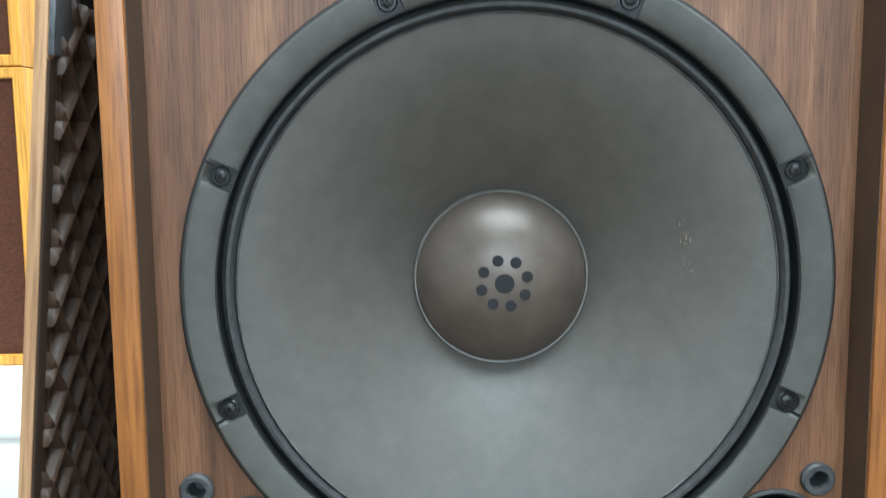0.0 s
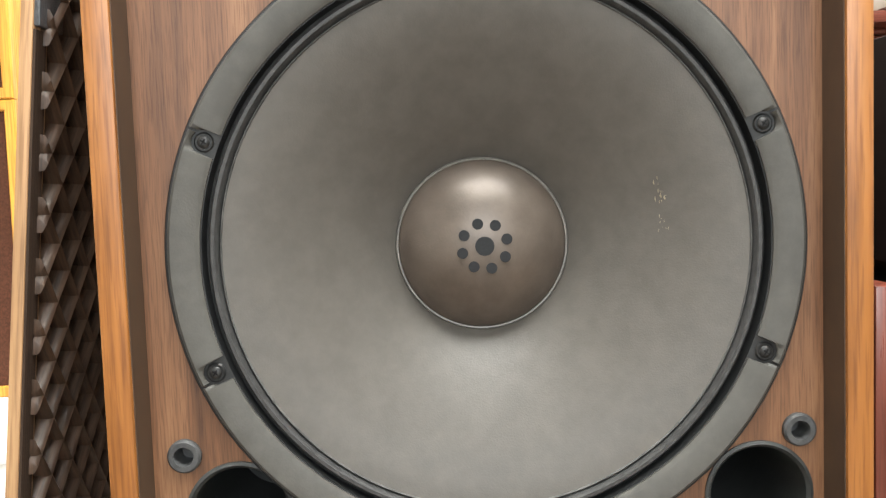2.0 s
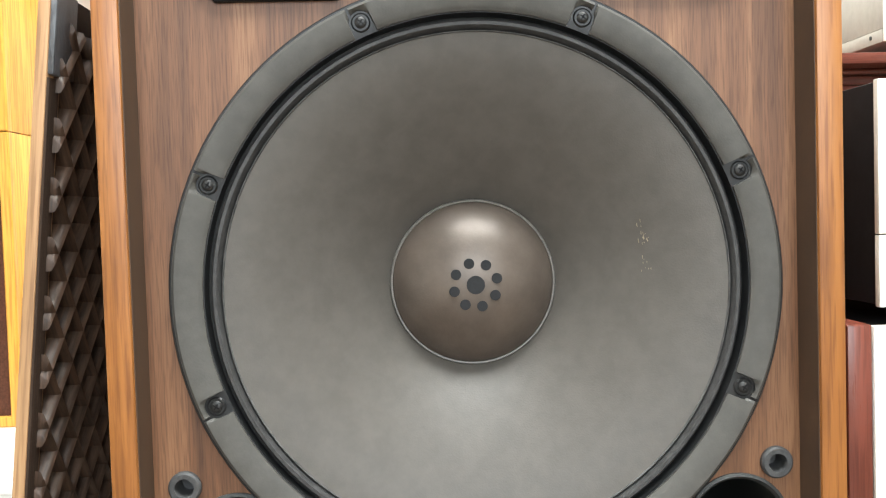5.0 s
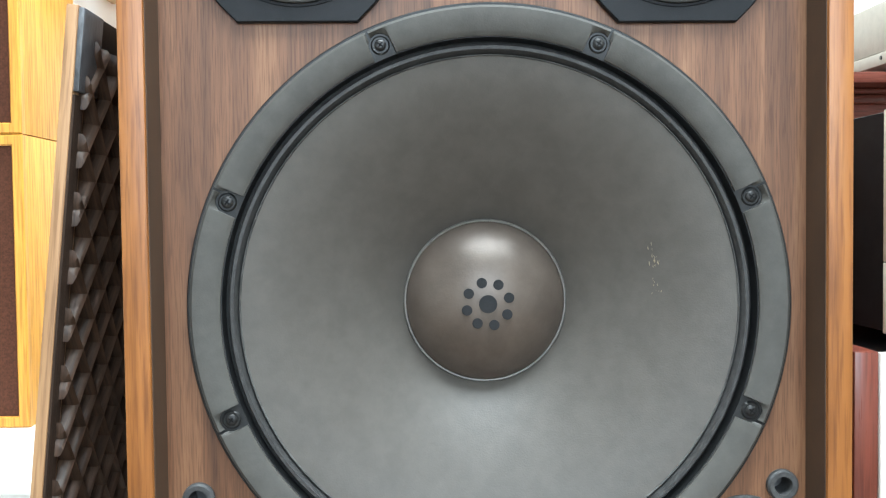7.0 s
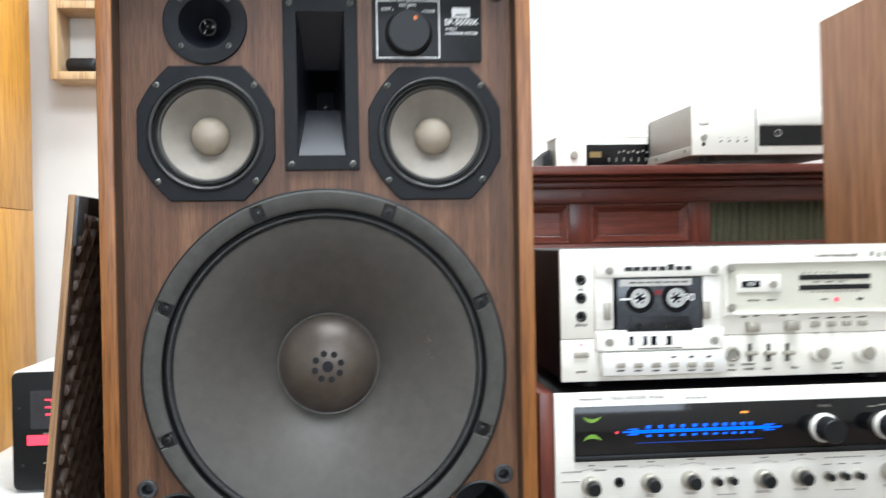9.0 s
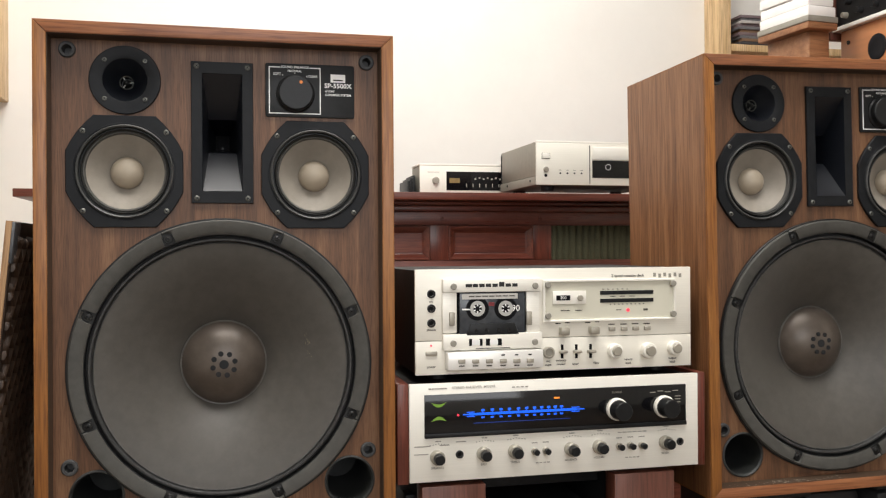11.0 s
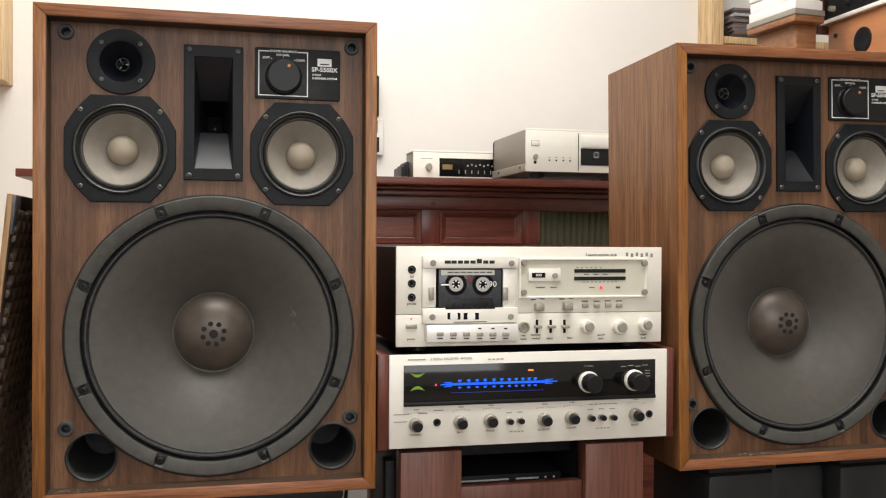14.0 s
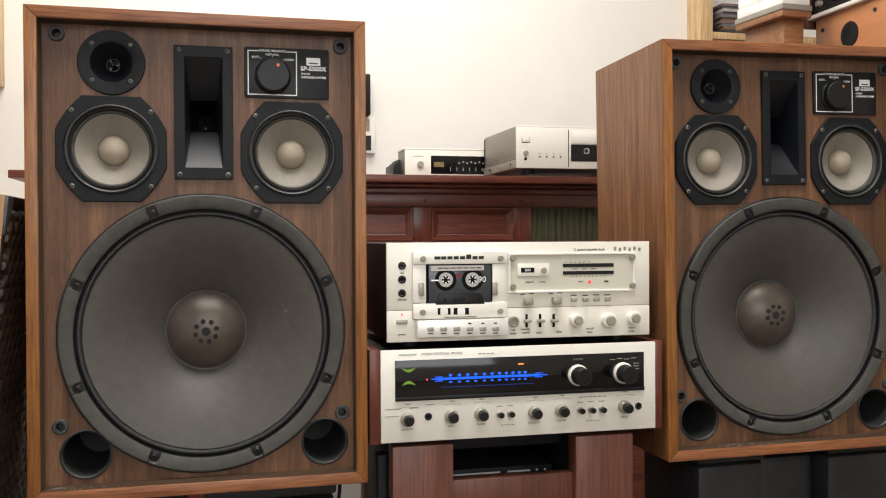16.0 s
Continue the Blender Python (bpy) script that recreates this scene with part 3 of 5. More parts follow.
def loudspeaker(m, label):
    s = thing("loudspeaker", m, label, "loudspeaker", "pair of large loudspeakers")
    # mitred cabinet boards
    def board(name, outline, mat, lab=""):
        part(name, prism(outline, 0, SD, bevel=0.0012), mat, s, lab)

    board("top_board", [(-SW, SH_), (SW, SH_), (SW - FT, SH_ - FT), (FT - SW, SH_ - FT)], EDGE_H)
    board("bottom_board", [(-SW, 0), (SW, 0), (SW - FT, FT), (FT - SW, FT)], EDGE_H)
    for k in (-1, 1):
        board("side_board", [(k * SW, 0), (k * SW, SH_), (k * (SW - FT), SH_ - FT), (k * (SW - FT), FT)], EDGE_V)
        x = k * (SW + 0.0003)
        part("side_veneer", box(min(x, k * SW), max(x, k * SW), 0.004, SD - 0.002, 0.002, SH_ - 0.002), SIDE, s)
    hx = SW - FT
    for k in (-1, 1):
        x = k * hx
        part("inner_edge", box(min(x, x - k * 0.0006), max(x, x - k * 0.0006), 0.0025, BY - 0.0002, FT, SH_ - FT), INNER, s, smooth=0)
    part("inner_edge", box(-hx + 0.0007, hx - 0.0007, 0.0025, BY - 0.0002, SH_ - FT - 0.0006, SH_ - FT), INNER, s, smooth=0)
    part("inner_edge", box(-hx + 0.0007, hx - 0.0007, 0.0025, BY - 0.0002, FT, FT + 0.0006), INNER, s, smooth=0)
    part("baffle_board", baffle_mesh(hx), WALNUT, s, "walnut veneer baffle with vertical grain", smooth=0)
    part("back_board", box(-hx, hx, SD - 0.016, SD - 0.003, FT, SH_ - FT), BLACKCASE, s)
    woofer(s, 0.002, 0.22)
    cone_driver(s, -0.1212, 0.4775)
    cone_driver(s, 0.1246, 0.4764)
    midhorn(s, 0.0017, 0.5306)
    tweeter(s, -0.1208, 0.5962)
    control_plate(s)
    for px in (-0.158, 0.169):
        port = part("port_tube", lathe([(0.0345, BY), (0.0345, BY - 0.0015), (0.0325, BY - 0.0025), (0.0305, BY), (0.0300, BY + 0.08), (0.03, BY + 0.15), (0, BY + 0.15)], px, 0.0575, 64), PORT, s, "black bass port tube")
    for kx, kz in SOCKETS:
        part("grille_socket", lathe([(0.0105, BY), (0.0105, BY - 0.003), (0.0092, BY - 0.0045), (0.0062, BY - 0.0045), (0.0055, BY - 0.002), (0.005, BY + 0.012), (0, BY + 0.012)], kx, kz, 32), SOCKETGREY, s, "dull grey-black rubber grille socket")
    return s


def baffle_mesh(hx):
    """The baffle: a board with holes for the drivers, laid out as a fine grid of cells outside them."""
    z0, z1 = FT, SH_ - FT
    holes = [(0.002, 0.22, 0.188), (-0.1212, 0.4775, 0.062), (0.1246, 0.4764, 0.062), (-0.1208, 0.5962, 0.034), (-0.158, 0.0575, 0.0322), (0.169, 0.0575, 0.0322)]
    holes += [(a, b, 0.0082) for a, b in SOCKETS]
    bm = bmesh.new()
    n = 0.004
    nx, nz = int(2 * hx / n), int((z1 - z0) / n)
    verts = {}

    def v(i, j):
        if (i, j) not in verts:
            verts[i, j] = bm.verts.new((-hx + 2 * hx * i / nx, BY, z0 + (z1 - z0) * j / nz))
        return verts[i, j]

    for i in range(nx):
        for j in range(nz):
            x, z = -hx + 2 * hx * (i + 0.5) / nx, z0 + (z1 - z0) * (j + 0.5) / nz
            if any(math.hypot(x - a, z - b) < r for a, b, r in holes) or (abs(x - 0.002) < 0.031 and abs(z - 0.5306) < 0.083):
                continue
            bm.faces.new((v(i, j), v(i + 1, j), v(i + 1, j + 1), v(i, j + 1)))
    for p in bm.verts:
        for a, b, r in holes:
            d = math.hypot(p.co.x - a, p.co.z - b)
            if r > 0.03 and d < r + 0.0022:
                p.co.x, p.co.z = a + (p.co.x - a) * r / d, b + (p.co.z - b) * r / d
    return bm


S1 = loudspeaker(pose(0, 0, 0.40), "large walnut loudspeaker with five drivers, grille removed")
S2 = copy_thing(S1, pose(0.9314, -0.0003, 0.4016, -0.5, -0.57, -0.63))

# rubbed pale specks on the first woofer's cone
rng = random.Random(4)
bm = bmesh.new()
for i in range(26):
    top = i < 14
    a = radians((15 if top else 5) + rng.gauss(0, 2.2 if top else 3.0))
    r = 0.1155 + rng.gauss(0, 0.0016) - (0 if top else 0.002)
    yy = np.interp(-r, [-p[0] for p in CONE], [p[1] for p in CONE]) - 0.0004
    q = rng.uniform(0.0004, 0.0013 if top else 0.0008)
    f = [bm.verts.new((0.003 + r * math.cos(a) + q * rng.uniform(0.6, 1.2) * math.cos(t), yy + 0.6 * q * math.cos(t) * math.cos(a), 0.22 + r * math.sin(a) + q * rng.uniform(0.8, 1.8) * math.sin(t))) for t in (0, 1.1, 2.2, 3.3, 4.4, 5.5)]
    bm.faces.new(f)
w1 = [o for o in S1.children if o.name.startswith("woofer")][0]
part("rubbed_specks", bm, material("rubbed_paper", (0.19, 0.16, 0.11), 0.75, var=0.5), w1, "pale rubbed specks on the cone")

DUST = material("pale_dust", (0.4, 0.36, 0.3), 0.9, var=0.2)


def dust(owner, x0, x1, n, seed):
    """Pale dust lying on the lower inner ledge of a cabinet."""
    g, bm = random.Random(seed), bmesh.new()
    for i in range(n):
        x, y, q = g.triangular(x0, x1), g.uniform(0.004, 0.019), g.uniform(0.0005, 0.0022)
        f = [bm.verts.new((x + q * g.uniform(0.7, 1.6) * math.cos(t), y + 0.6 * q * math.sin(t), FT + 0.0009)) for t in (0, 1.2, 2.4, 3.6, 4.8)]
        bm.faces.new(f)
    tagged(part("dust_flakes", bm, DUST, owner, "pale dust flakes"), kind="stuff")


dust(S2, -0.2, 0.02, 70, 5)
dust(S1, -0.212, -0.12, 26, 6)
# ---- cassette deck ----
def knob_part(parent, name, x, z, r, y, depth, mat, label=""):
    return part(name, lathe([(0, y - depth), (r * 0.88, y - depth), (r, y - depth + r * 0.15), (r, y)], x, z, 28), mat, parent, label)


def cassette_deck():
    W, H, D = 0.42, 0.147, 0.29
    d = thing("cassette_deck", pose(0.26, 0.021, 0.599), "champagne silver cassette deck with a tape inside", "cassette deck")

    def fx(px):
        u = (px - 80) / 885
        return (u - 0.0285 * math.sin(math.pi * u)) * W

    def fz(px, py):
        top, bot = 36.0, 370 - 20 * (px - 80) / 885
        return H * (1 - (py - top) / (bot - top))

    part("case", box(0.002, W - 0.002, 0.0065, D, 0.001, H - 0.001, 0.001), BLACKCASE, d, "black steel case")
    for i in range(5):
        part("case_screw", lathe([(0, 0), (0.003, 0.0003), (0.0035, 0.0012)], 0, 0, 10), SCREW, d).matrix_basis = pose(0.002, 0.04 + 0.055 * i, (0.05 if i % 2 else 0.11), 0, 0, -90)
    part("fascia_upper", box(0, W, 0, 0.006, 0.0475, H, 0.0007), SILVER, d)
    part("fascia_lower", box(0, W, 0, 0.006, 0, 0.0468, 0.0007), SILVER, d)
    for fxx in (0.04, W - 0.04):
        for yy in (0.04, D - 0.04):
            part("foot", disc(0, 0, 0.014, 0, 0.0095, 20), BLACK, d).matrix_basis = pose(fxx, yy, 0.0, -90, 0, 0)
    for py in (113, 159, 205):
        x, z = fx(133), fz(133, py)
        jack = part("jack_socket", lathe([(0.006, 0.0), (0.006, -0.0012), (0.0046, -0.0016), (0.0032, -0.001), (0.0030, 0.004), (0, 0.004)], x, z, 24), SCREW, d)
        part("socket_hole", disc(x, z, 0.003, -0.0004, 0.004, 16), DEEP, jack)
    lettering("mic", fx(133), fz(133, 137), 0.0042, -0.0003, GOLDINK, d, bold=0.00009)
    lettering("phones", fx(133), fz(133, 226), 0.0046, -0.0003, GOLDINK, d, bold=0.00009)
    lettering("power", fx(132), fz(132, 343), 0.0046, -0.0003, GOLDINK, d, bold=0.00009)
    part("power_lamp", disc(fx(132), fz(132, 276), 0.0014, -0.0006, 0.002, 12), REDLED, d)
    part("power_button", box(fx(113), fx(151), -0.003, 0.002, fz(132, 308), fz(132, 294), 0.0008), KNOBMETAL, d)
    # cassette bay
    bay = new("cassette_bay")
    bay.parent = d
    x0, x1 = fx(167), fx(490)
    part("upper_plate", box(x0, x1, -0.009, 0.001, fz(300, 108), fz(300, 66), 0.0014), SILVER2, bay)
    part("left_plate", box(x0, fx(214), -0.006, 0.001, fz(200, 236), fz(200, 108), 0.001), SILVER2, bay)
    part("right_plate", box(fx(442), x1 - 0.003, -0.006, 0.001, fz(460, 236), fz(460, 108), 0.001), SILVER2, bay)
    part("lower_plate", box(x0, x1, -0.009, 0.001, fz(300, 288), fz(300, 238), 0.0014), SILVER2, bay)
    part("window_back", box(fx(214), fx(442), -0.0018, 0.0005, fz(300, 240), fz(300, 106)), DEEP, bay)
    for sx, sy in ((202, 90), (468, 90), (200, 268), (466, 266)):
        part("cap_screw", disc(fx(sx), fz(sx, sy), 0.0044, -0.0118, -0.008, 24, bevel=0.0008), STEELCASE, bay, "grey round screw cap")
    for sx in (197, 449):
        part("side_lug", box(fx(sx - 9), fx(sx + 9), -0.0095, -0.005, fz(sx, 213), fz(sx, 170), 0.0012), KNOBMETAL, bay)
    # brand mark drawn as plain strokes
    bars([(fx(252 + 21.5 * i), fz(300, 87 - (3 if i == 5 else 0)), 0.0092 if i == 0 else 0.0078, 0.0066 if i == 5 else 0.0046) for i in range(8)], -0.0094, DARKINK, bay, "logo_mark")
    for sx, w in ((257, 5), (291, 5), (314, 7), (352, 7)):
        part("slot", box(fx(sx - w), fx(sx + w), -0.0094, -0.008, fz(sx, 276), fz(sx, 254)), DEEP, bay)
    for sx in (274, 333):
        part("mark_plate", box(fx(sx - 13), fx(sx + 13), -0.0096, -0.008, fz(sx, 273), fz(sx, 258)), WHITEINK, bay)
    bars([(fx(330), fz(330, 284), 0.05, 0.0012)], -0.0094, GOLDINK, bay)
    keys = part("key_bar", box(fx(178), fx(488), -0.016, 0.001, fz(330, 348), fz(330, 292), 0.0016), BRIGHT, bay, "bright white key bar")
    for kx in (223, 268, 313, 358, 402, 445):
        part("key", box(fx(kx - 11), fx(kx + 11), -0.019, -0.0155, fz(kx, 329), fz(kx, 316), 0.0008), KNOBMETAL, keys)
        bars([(fx(kx), fz(kx, 337), 0.008, 0.0016)], -0.0163, GOLDINK, keys)
    for kx in (358, 402, 445):
        bars([(fx(kx), fz(kx, 304), 0.005, 0.002)], -0.0163, DARKINK, keys)
    # meter window
    m = new("meter_window")
    m.parent = d
    mx0, mx1, mz0, mz1 = fx(497), fx(915), fz(700, 205), fz(700, 72)
    t = 0.0035
    part("window_frame", frame_plate((mx0, mx1, mz0, mz1), (mx0 + t, mx1 - t, mz0 + t, mz1 - t), -0.0045, 0.001, 0.0008), SILVER2, m, smooth=20)
    part("window_panel", box(mx0 + t, mx1 - t, -0.0012, 0.0005, mz0 + t, mz1 - t), DIALPANEL, m)
    for sx, sy in ((512, 88), (905, 88), (512, 186), (905, 184)):
        part("cap_screw", disc(fx(sx), fz(sx, sy), 0.0046, -0.0078, -0.004, 24, bevel=0.0008), STEELCASE, m, "grey round screw cap")
    part("counter_plate", box(fx(529), fx(635), -0.0032, -0.001, fz(580, 150), fz(580, 108), 0.0006), SILVER2, m)
    part("counter_dial", box(fx(540), fx(584), -0.0037, -0.003, fz(560, 138), fz(560, 122)), DEEP, m)
    lettering("000", fx(562), fz(562, 130), 0.0062, -0.004, WHITEINK, m)
    knob_part(m, "counter_reset", fx(615), fz(615, 131), 0.0042, -0.003, 0.004, KNOBMETAL)
    for sy in (115, 140):
        part("level_meter", box(fx(680), fx(846), -0.0022, -0.001, fz(760, sy + 6), fz(760, sy - 6)), BLACK, m)
    bars([(fx(690 + 15 * i), fz(760, 104), 0.0022, 0.0012) for i in range(6)] + [(fx(712 + 13 * i), fz(760, 152), 0.002, 0.0012) for i in range(9)] + [(fx(720 + 30 * i), fz(760, 127), 0.008, 0.001) for i in range(3)], -0.0017, GOLDINK, m)
    bars([(fx(570), fz(570, 170), 0.014, 0.0012), (fx(612), fz(612, 170), 0.01, 0.0012), (fx(738), fz(738, 170), 0.008, 0.0012), (fx(822), fz(822, 170), 0.007, 0.003)], -0.0017, GOLDINK, m)
    part("record_lamp", disc(fx(767), fz(767, 171), 0.0026, -0.0022, 0.0, 12), REDLED, m)
    # switches and dials
    for sx, sy in ((563, 235), (657, 233)):
        part("selector", box(fx(sx - 14), fx(sx + 14), -0.012, 0.001, fz(sx, sy + 12), fz(sx, sy - 13), 0.002), KNOBMETAL, d)
        bars([(fx(sx - 16), fz(sx, sy - 24), 0.008, 0.0016), (fx(sx + 14), fz(sx, sy - 26), 0.007, 0.0016)], -0.0004, GOLDINK, d)
    for sx, sy in ((716, 231), (754, 231), (790, 230), (826, 230)):
        part("push_button", box(fx(sx - 9), fx(sx + 9), -0.005, 0.001, fz(sx, sy + 6), fz(sx, sy - 7), 0.0008), KNOBMETAL, d)
        bars([(fx(sx), fz(sx, sy - 15), 0.01, 0.0016)], -0.0004, GOLDINK, d)
    ring = part("mute_ring", lathe([(0.0085, 0.0005), (0.0085, -0.005), (0.0065, -0.006), (0.0055, -0.004)], fx(515), fz(515, 302), 28), KNOBMETAL, d)
    part("mute_button", disc(fx(515), fz(515, 302), 0.0058, -0.0035, 0.001, 24), STEELCASE, ring)
    for sx in (560, 605, 650):
        part("switch_slot", box(fx(sx - 4), fx(sx + 4), -0.0004, 0.0005, fz(sx, 322), fz(sx, 278)), DEEP, d)
        part("switch_lever", box(fx(sx - 12), fx(sx + 12), -0.01, 0.0, fz(sx, 305), fz(sx, 295), 0.0018), KNOBMETAL, d)
    for sx, sy, r in ((722, 299, 0.0105), (827, 300, 0.0115), (909, 293, 0.0105)):
        outer = knob_part(d, "dial", fx(sx), fz(sx, sy), r, 0.0005, 0.012, SILVER2, "clear silvery dial")
        knob_part(outer, "dial_cap", fx(sx), fz(sx, sy), r * 0.66, -0.0115, 0.005, KNOBMETAL)
    for txt, sx, sy in (("memory", 556, 328), ("rewind", 556, 340), ("record", 768, 328), ("level", 768, 340), ("output", 906, 326), ("level", 906, 338), ("rec", 515, 330), ("mute", 515, 342), ("timer", 602, 340), ("filter", 668, 338)):
        lettering(txt, fx(sx), fz(sx, sy), 0.0046, -0.0004, GOLDINK, d, bold=0.00009)
    lettering("2 speed cassette deck", fx(768), fz(768, 62), 0.0058, -0.0004, GOLDINK, d, bold=0.00009)
    bars([(fx(852 + 16 * i), fz(880, 60 + (i % 2) * 3), 0.0042, 0.0058) for i in range(6)], -0.0004, STEELCASE, d, "logo_mark")
    return d, fx, fz


deck, fx, fz = cassette_deck()


def cassette_tape():
    c = thing("cassette_tape", pose(0.26, 0.021, 0.599), "dark transparent cassette with white reels in the deck bay", "cassette tape")
    x0, x1, z0, z1 = fx(222), fx(436), fz(330, 244), fz(330, 110)
    part("shell", box(x0, x1, -0.0075, -0.002, z0, z1, 0.0012), material("smoky_cassette_shell", (0.045, 0.05, 0.058), 0.18, var=0.2, scale=60), c)
    part("label_strip", box(fx(230), fx(412), -0.0079, -0.007, fz(320, 130), fz(320, 113)), material("faded_label", (0.5, 0.49, 0.46), 0.6, var=0.08), c)
    bars([(fx(262 + 22 * i), fz(320, 121), 0.008, 0.0016) for i in range(7)], -0.0082, GOLDINK, c)
    for sx in (281, 373):
        x, z = fx(sx), fz(sx, 160)
        part("tape_pack", disc(x, z, 0.0165, -0.0078, -0.006, 32), DEEP, c)
        hub = part("reel_hub", lathe([(0.0108, -0.0078), (0.0108, -0.0086), (0.0062, -0.0086), (0.0062, -0.0074)], x, z, 32), material("white_reel", (0.42, 0.42, 0.4), 0.5, var=0.05), c)
        part("spindle", disc(x, z, 0.0026, -0.0084, -0.007, 16), DEEP, hub)
        for k in range(6):
            b = box(-0.0008, 0.0008, -0.0084, -0.0074, 0.0034, 0.0064)
            bmesh.ops.transform(b, matrix=Matrix.Translation((x, 0, z)) @ Matrix.Rotation(radians(60 * k), 4, "Y"), verts=b.verts)
            part("tooth", b, WHITEINK, hub)
    part("felt_mark", box(fx(318), fx(336), -0.008, -0.007, fz(320, 152), fz(320, 140)), material("dull_red_mark", (0.16, 0.01, 0.015), 0.5, var=0.05), c)
    o = [(fx(243), z0 + 0.0006), (fx(415), z0 + 0.0006), (fx(402), fz(320, 206)), (fx(258), fz(320, 206))]
    part("head_cover", prism(o, -0.0092, -0.007, bevel=0.0008), BLACK, c)
    for sx in (276, 310, 350, 384):
        part("guide_hole", disc(fx(sx), fz(sx, 228), 0.0028, -0.0096, -0.009, 12), GLASSBLACK, c)
    lettering("90", fx(406), fz(406, 160), 0.0125, -0.0079, WHITEINK, c)
    bars([(fx(244), fz(244, 162), 0.012, 0.002)], -0.008, WHITEINK, c, "logo_mark")


cassette_tape()


# ---- receiver ----
def receiver():
    W, H, D = 0.434, 0.135, 0.33
    r = thing("stereo_receiver", pose(0.2475, 0.004, 0.4545), "silver stereo receiver with a lit blue dial and wooden cheeks", "receiver")

    def rx(px):
        u = (px - 60) / 923
        return (u - 0.0175 * math.sin(math.pi * u)) * W

    def rz(px, py):
        u = (px - 60) / 923
        return H * (1 - (py - (400 - 22 * u)) / (305 - 23 * u))

    part("case", box(0.001, W - 0.001, 0.0065, D, 0.002, H - 0.004, 0.001), BLACKCASE, r, "black steel case")
    for k, (a, b) in enumerate(((-0.0165, -0.0006), (W + 0.0006, W + 0.0125))):
        part("wooden_cheek", box(a, b, 0.0015, D, -0.002, H + 0.001, 0.0015), MAHOGANY_V, r, "dark red-brown wood cheek")
    part("fascia", box(0, W, 0, 0.006, 0, H, 0.0008), SILVER2, r)
    for fxx in (0.03, W - 0.03):
        for yy in (0.05, D - 0.05):
            part("foot", disc(0, 0, 0.014, 0, 0.009, 20), BLACK, r).matrix_basis = pose(fxx, yy, 0.002, -90, 0, 0)
    win = part("dial_window", box(rx(107), rx(942), -0.0022, 0.001, rz(107, 563), rz(107, 433), 0.0006), GLASSBLACK, r, "glossy black dial window")
    part("window_lip", box(rx(107), rx(942), -0.0045, 0.001, rz(107, 566), rz(107, 553), 0.0006), BLACK, r)
    bars([(rx(125 + 10 * i), rz(140, 414), 0.0036, 0.0018) for i in range(6)], -0.0005, FAINT, r)
    lettering("STEREO RECEIVER  MODEL", rx(195), rz(195, 412), 0.0046, -0.0005, FAINT, r, align="LEFT", stretch=1.15, bold=0.00006)
    bars([(rx(392 + 14 * i), rz(392, 412), 0.0045, 0.0016) for i in range(4)], -0.0005, FAINT, r)
    y = -0.0026
    # meters: two green crescents
    for cz_, s in ((462, 1), (508, -1)):
        bm = bmesh.new()
        for i in range(9):
            t = -1 + 2 * i / 8
            h = (0.0032 if s > 0 else 0.0036) * (1 - t * t) + 0.0008
            x, z = rx(152) + t * 0.0092, rz(152, cz_) + (-1 if s > 0 else 1) * (0.0038 * (1 - t * t)) + s * 0.002
            box(x - 0.0012, x + 0.0012, y, y + 0.0006, z - h / 2, z + h / 2, bm=bm)
        part("green_meter", bm, GREEN, win, smooth=0)
    part("stereo_lamp", disc(rx(213), rz(213, 495), 0.0014, y, y + 0.001, 12), REDLED, win)
    bm = bmesh.new()
    z0 = rz(420, 488)
    box(rx(228), rx(616), y, y + 0.0005, z0 - 0.0008, z0 + 0.0008, bm=bm)
    box(rx(248), rx(590), y, y + 0.0005, z0 - 0.0017, z0 + 0.0017, bm=bm)
    part("dial_scale", bm, BLUE, win, "glowing blue tuning scale", smooth=0)
    for px in (292, 322, 350, 377, 406, 432, 457, 480, 502, 523, 543):
        bm = box(rx(px) - 0.0024, rx(px) + 0.0024, y, y + 0.0005, z0 + 0.0036, z0 + 0.0066)
        box(rx(px) - 0.0006, rx(px) + 0.0006, y, y + 0.0005, z0 + 0.0016, z0 + 0.0035, bm=bm)
        box(rx(px) - 0.0022, rx(px) + 0.0022, y, y + 0.0005, z0 - 0.0062, z0 - 0.0038, bm=bm)
        part("dial_figure", bm, BLUE, win, smooth=0)
    for px in (240, 575):
        for k in (-1, 1):
            part("dial_bar", box(rx(px), rx(px + 26), y, y + 0.0005, z0 + k * 0.003 - 0.0006, z0 + k * 0.003 + 0.0006), BLUE, win, smooth=0)
    part("logging_scale", box(rx(262), rx(572), y, y + 0.0005, z0 - 0.0128, z0 - 0.012), material("dim_blue_scale", (0, 0.01, 0.05), 0.4, var=0, emit=(0.0, 0.05, 0.45), power=0.5), win, smooth=0)
    part("band_lamp", box(rx(519), rx(537), y, y + 0.0005, rz(528, 449), rz(528, 444)), AMBER, win, smooth=0)
    lettering("TUNING", rx(720), rz(720, 433), 0.0042, y, STEELCASE, win)
    bars([(rx(835 + 24 * i), rz(860, 434 - 3 * (i % 2)), 0.009, 0.0014) for i in range(4)] + [(rx(915), rz(915, 447 + 9 * i), 0.009, 0.0012) for i in range(3)], y, STEELCASE, win)
    for px, py in ((718, 484), (869, 478)):
        skirt = knob_part(win, "tuning_knob", rx(px), rz(px, py), 0.0162, y, 0.007, SILVER2, "silver-skirted knob")
        part("knob_cap", lathe([(0, y - 0.027), (0.0122, y - 0.027), (0.0132, y - 0.0258), (0.0138, y - 0.0065)], rx(px), rz(px, py), 40), BLACK, skirt, "black ribbed cap")
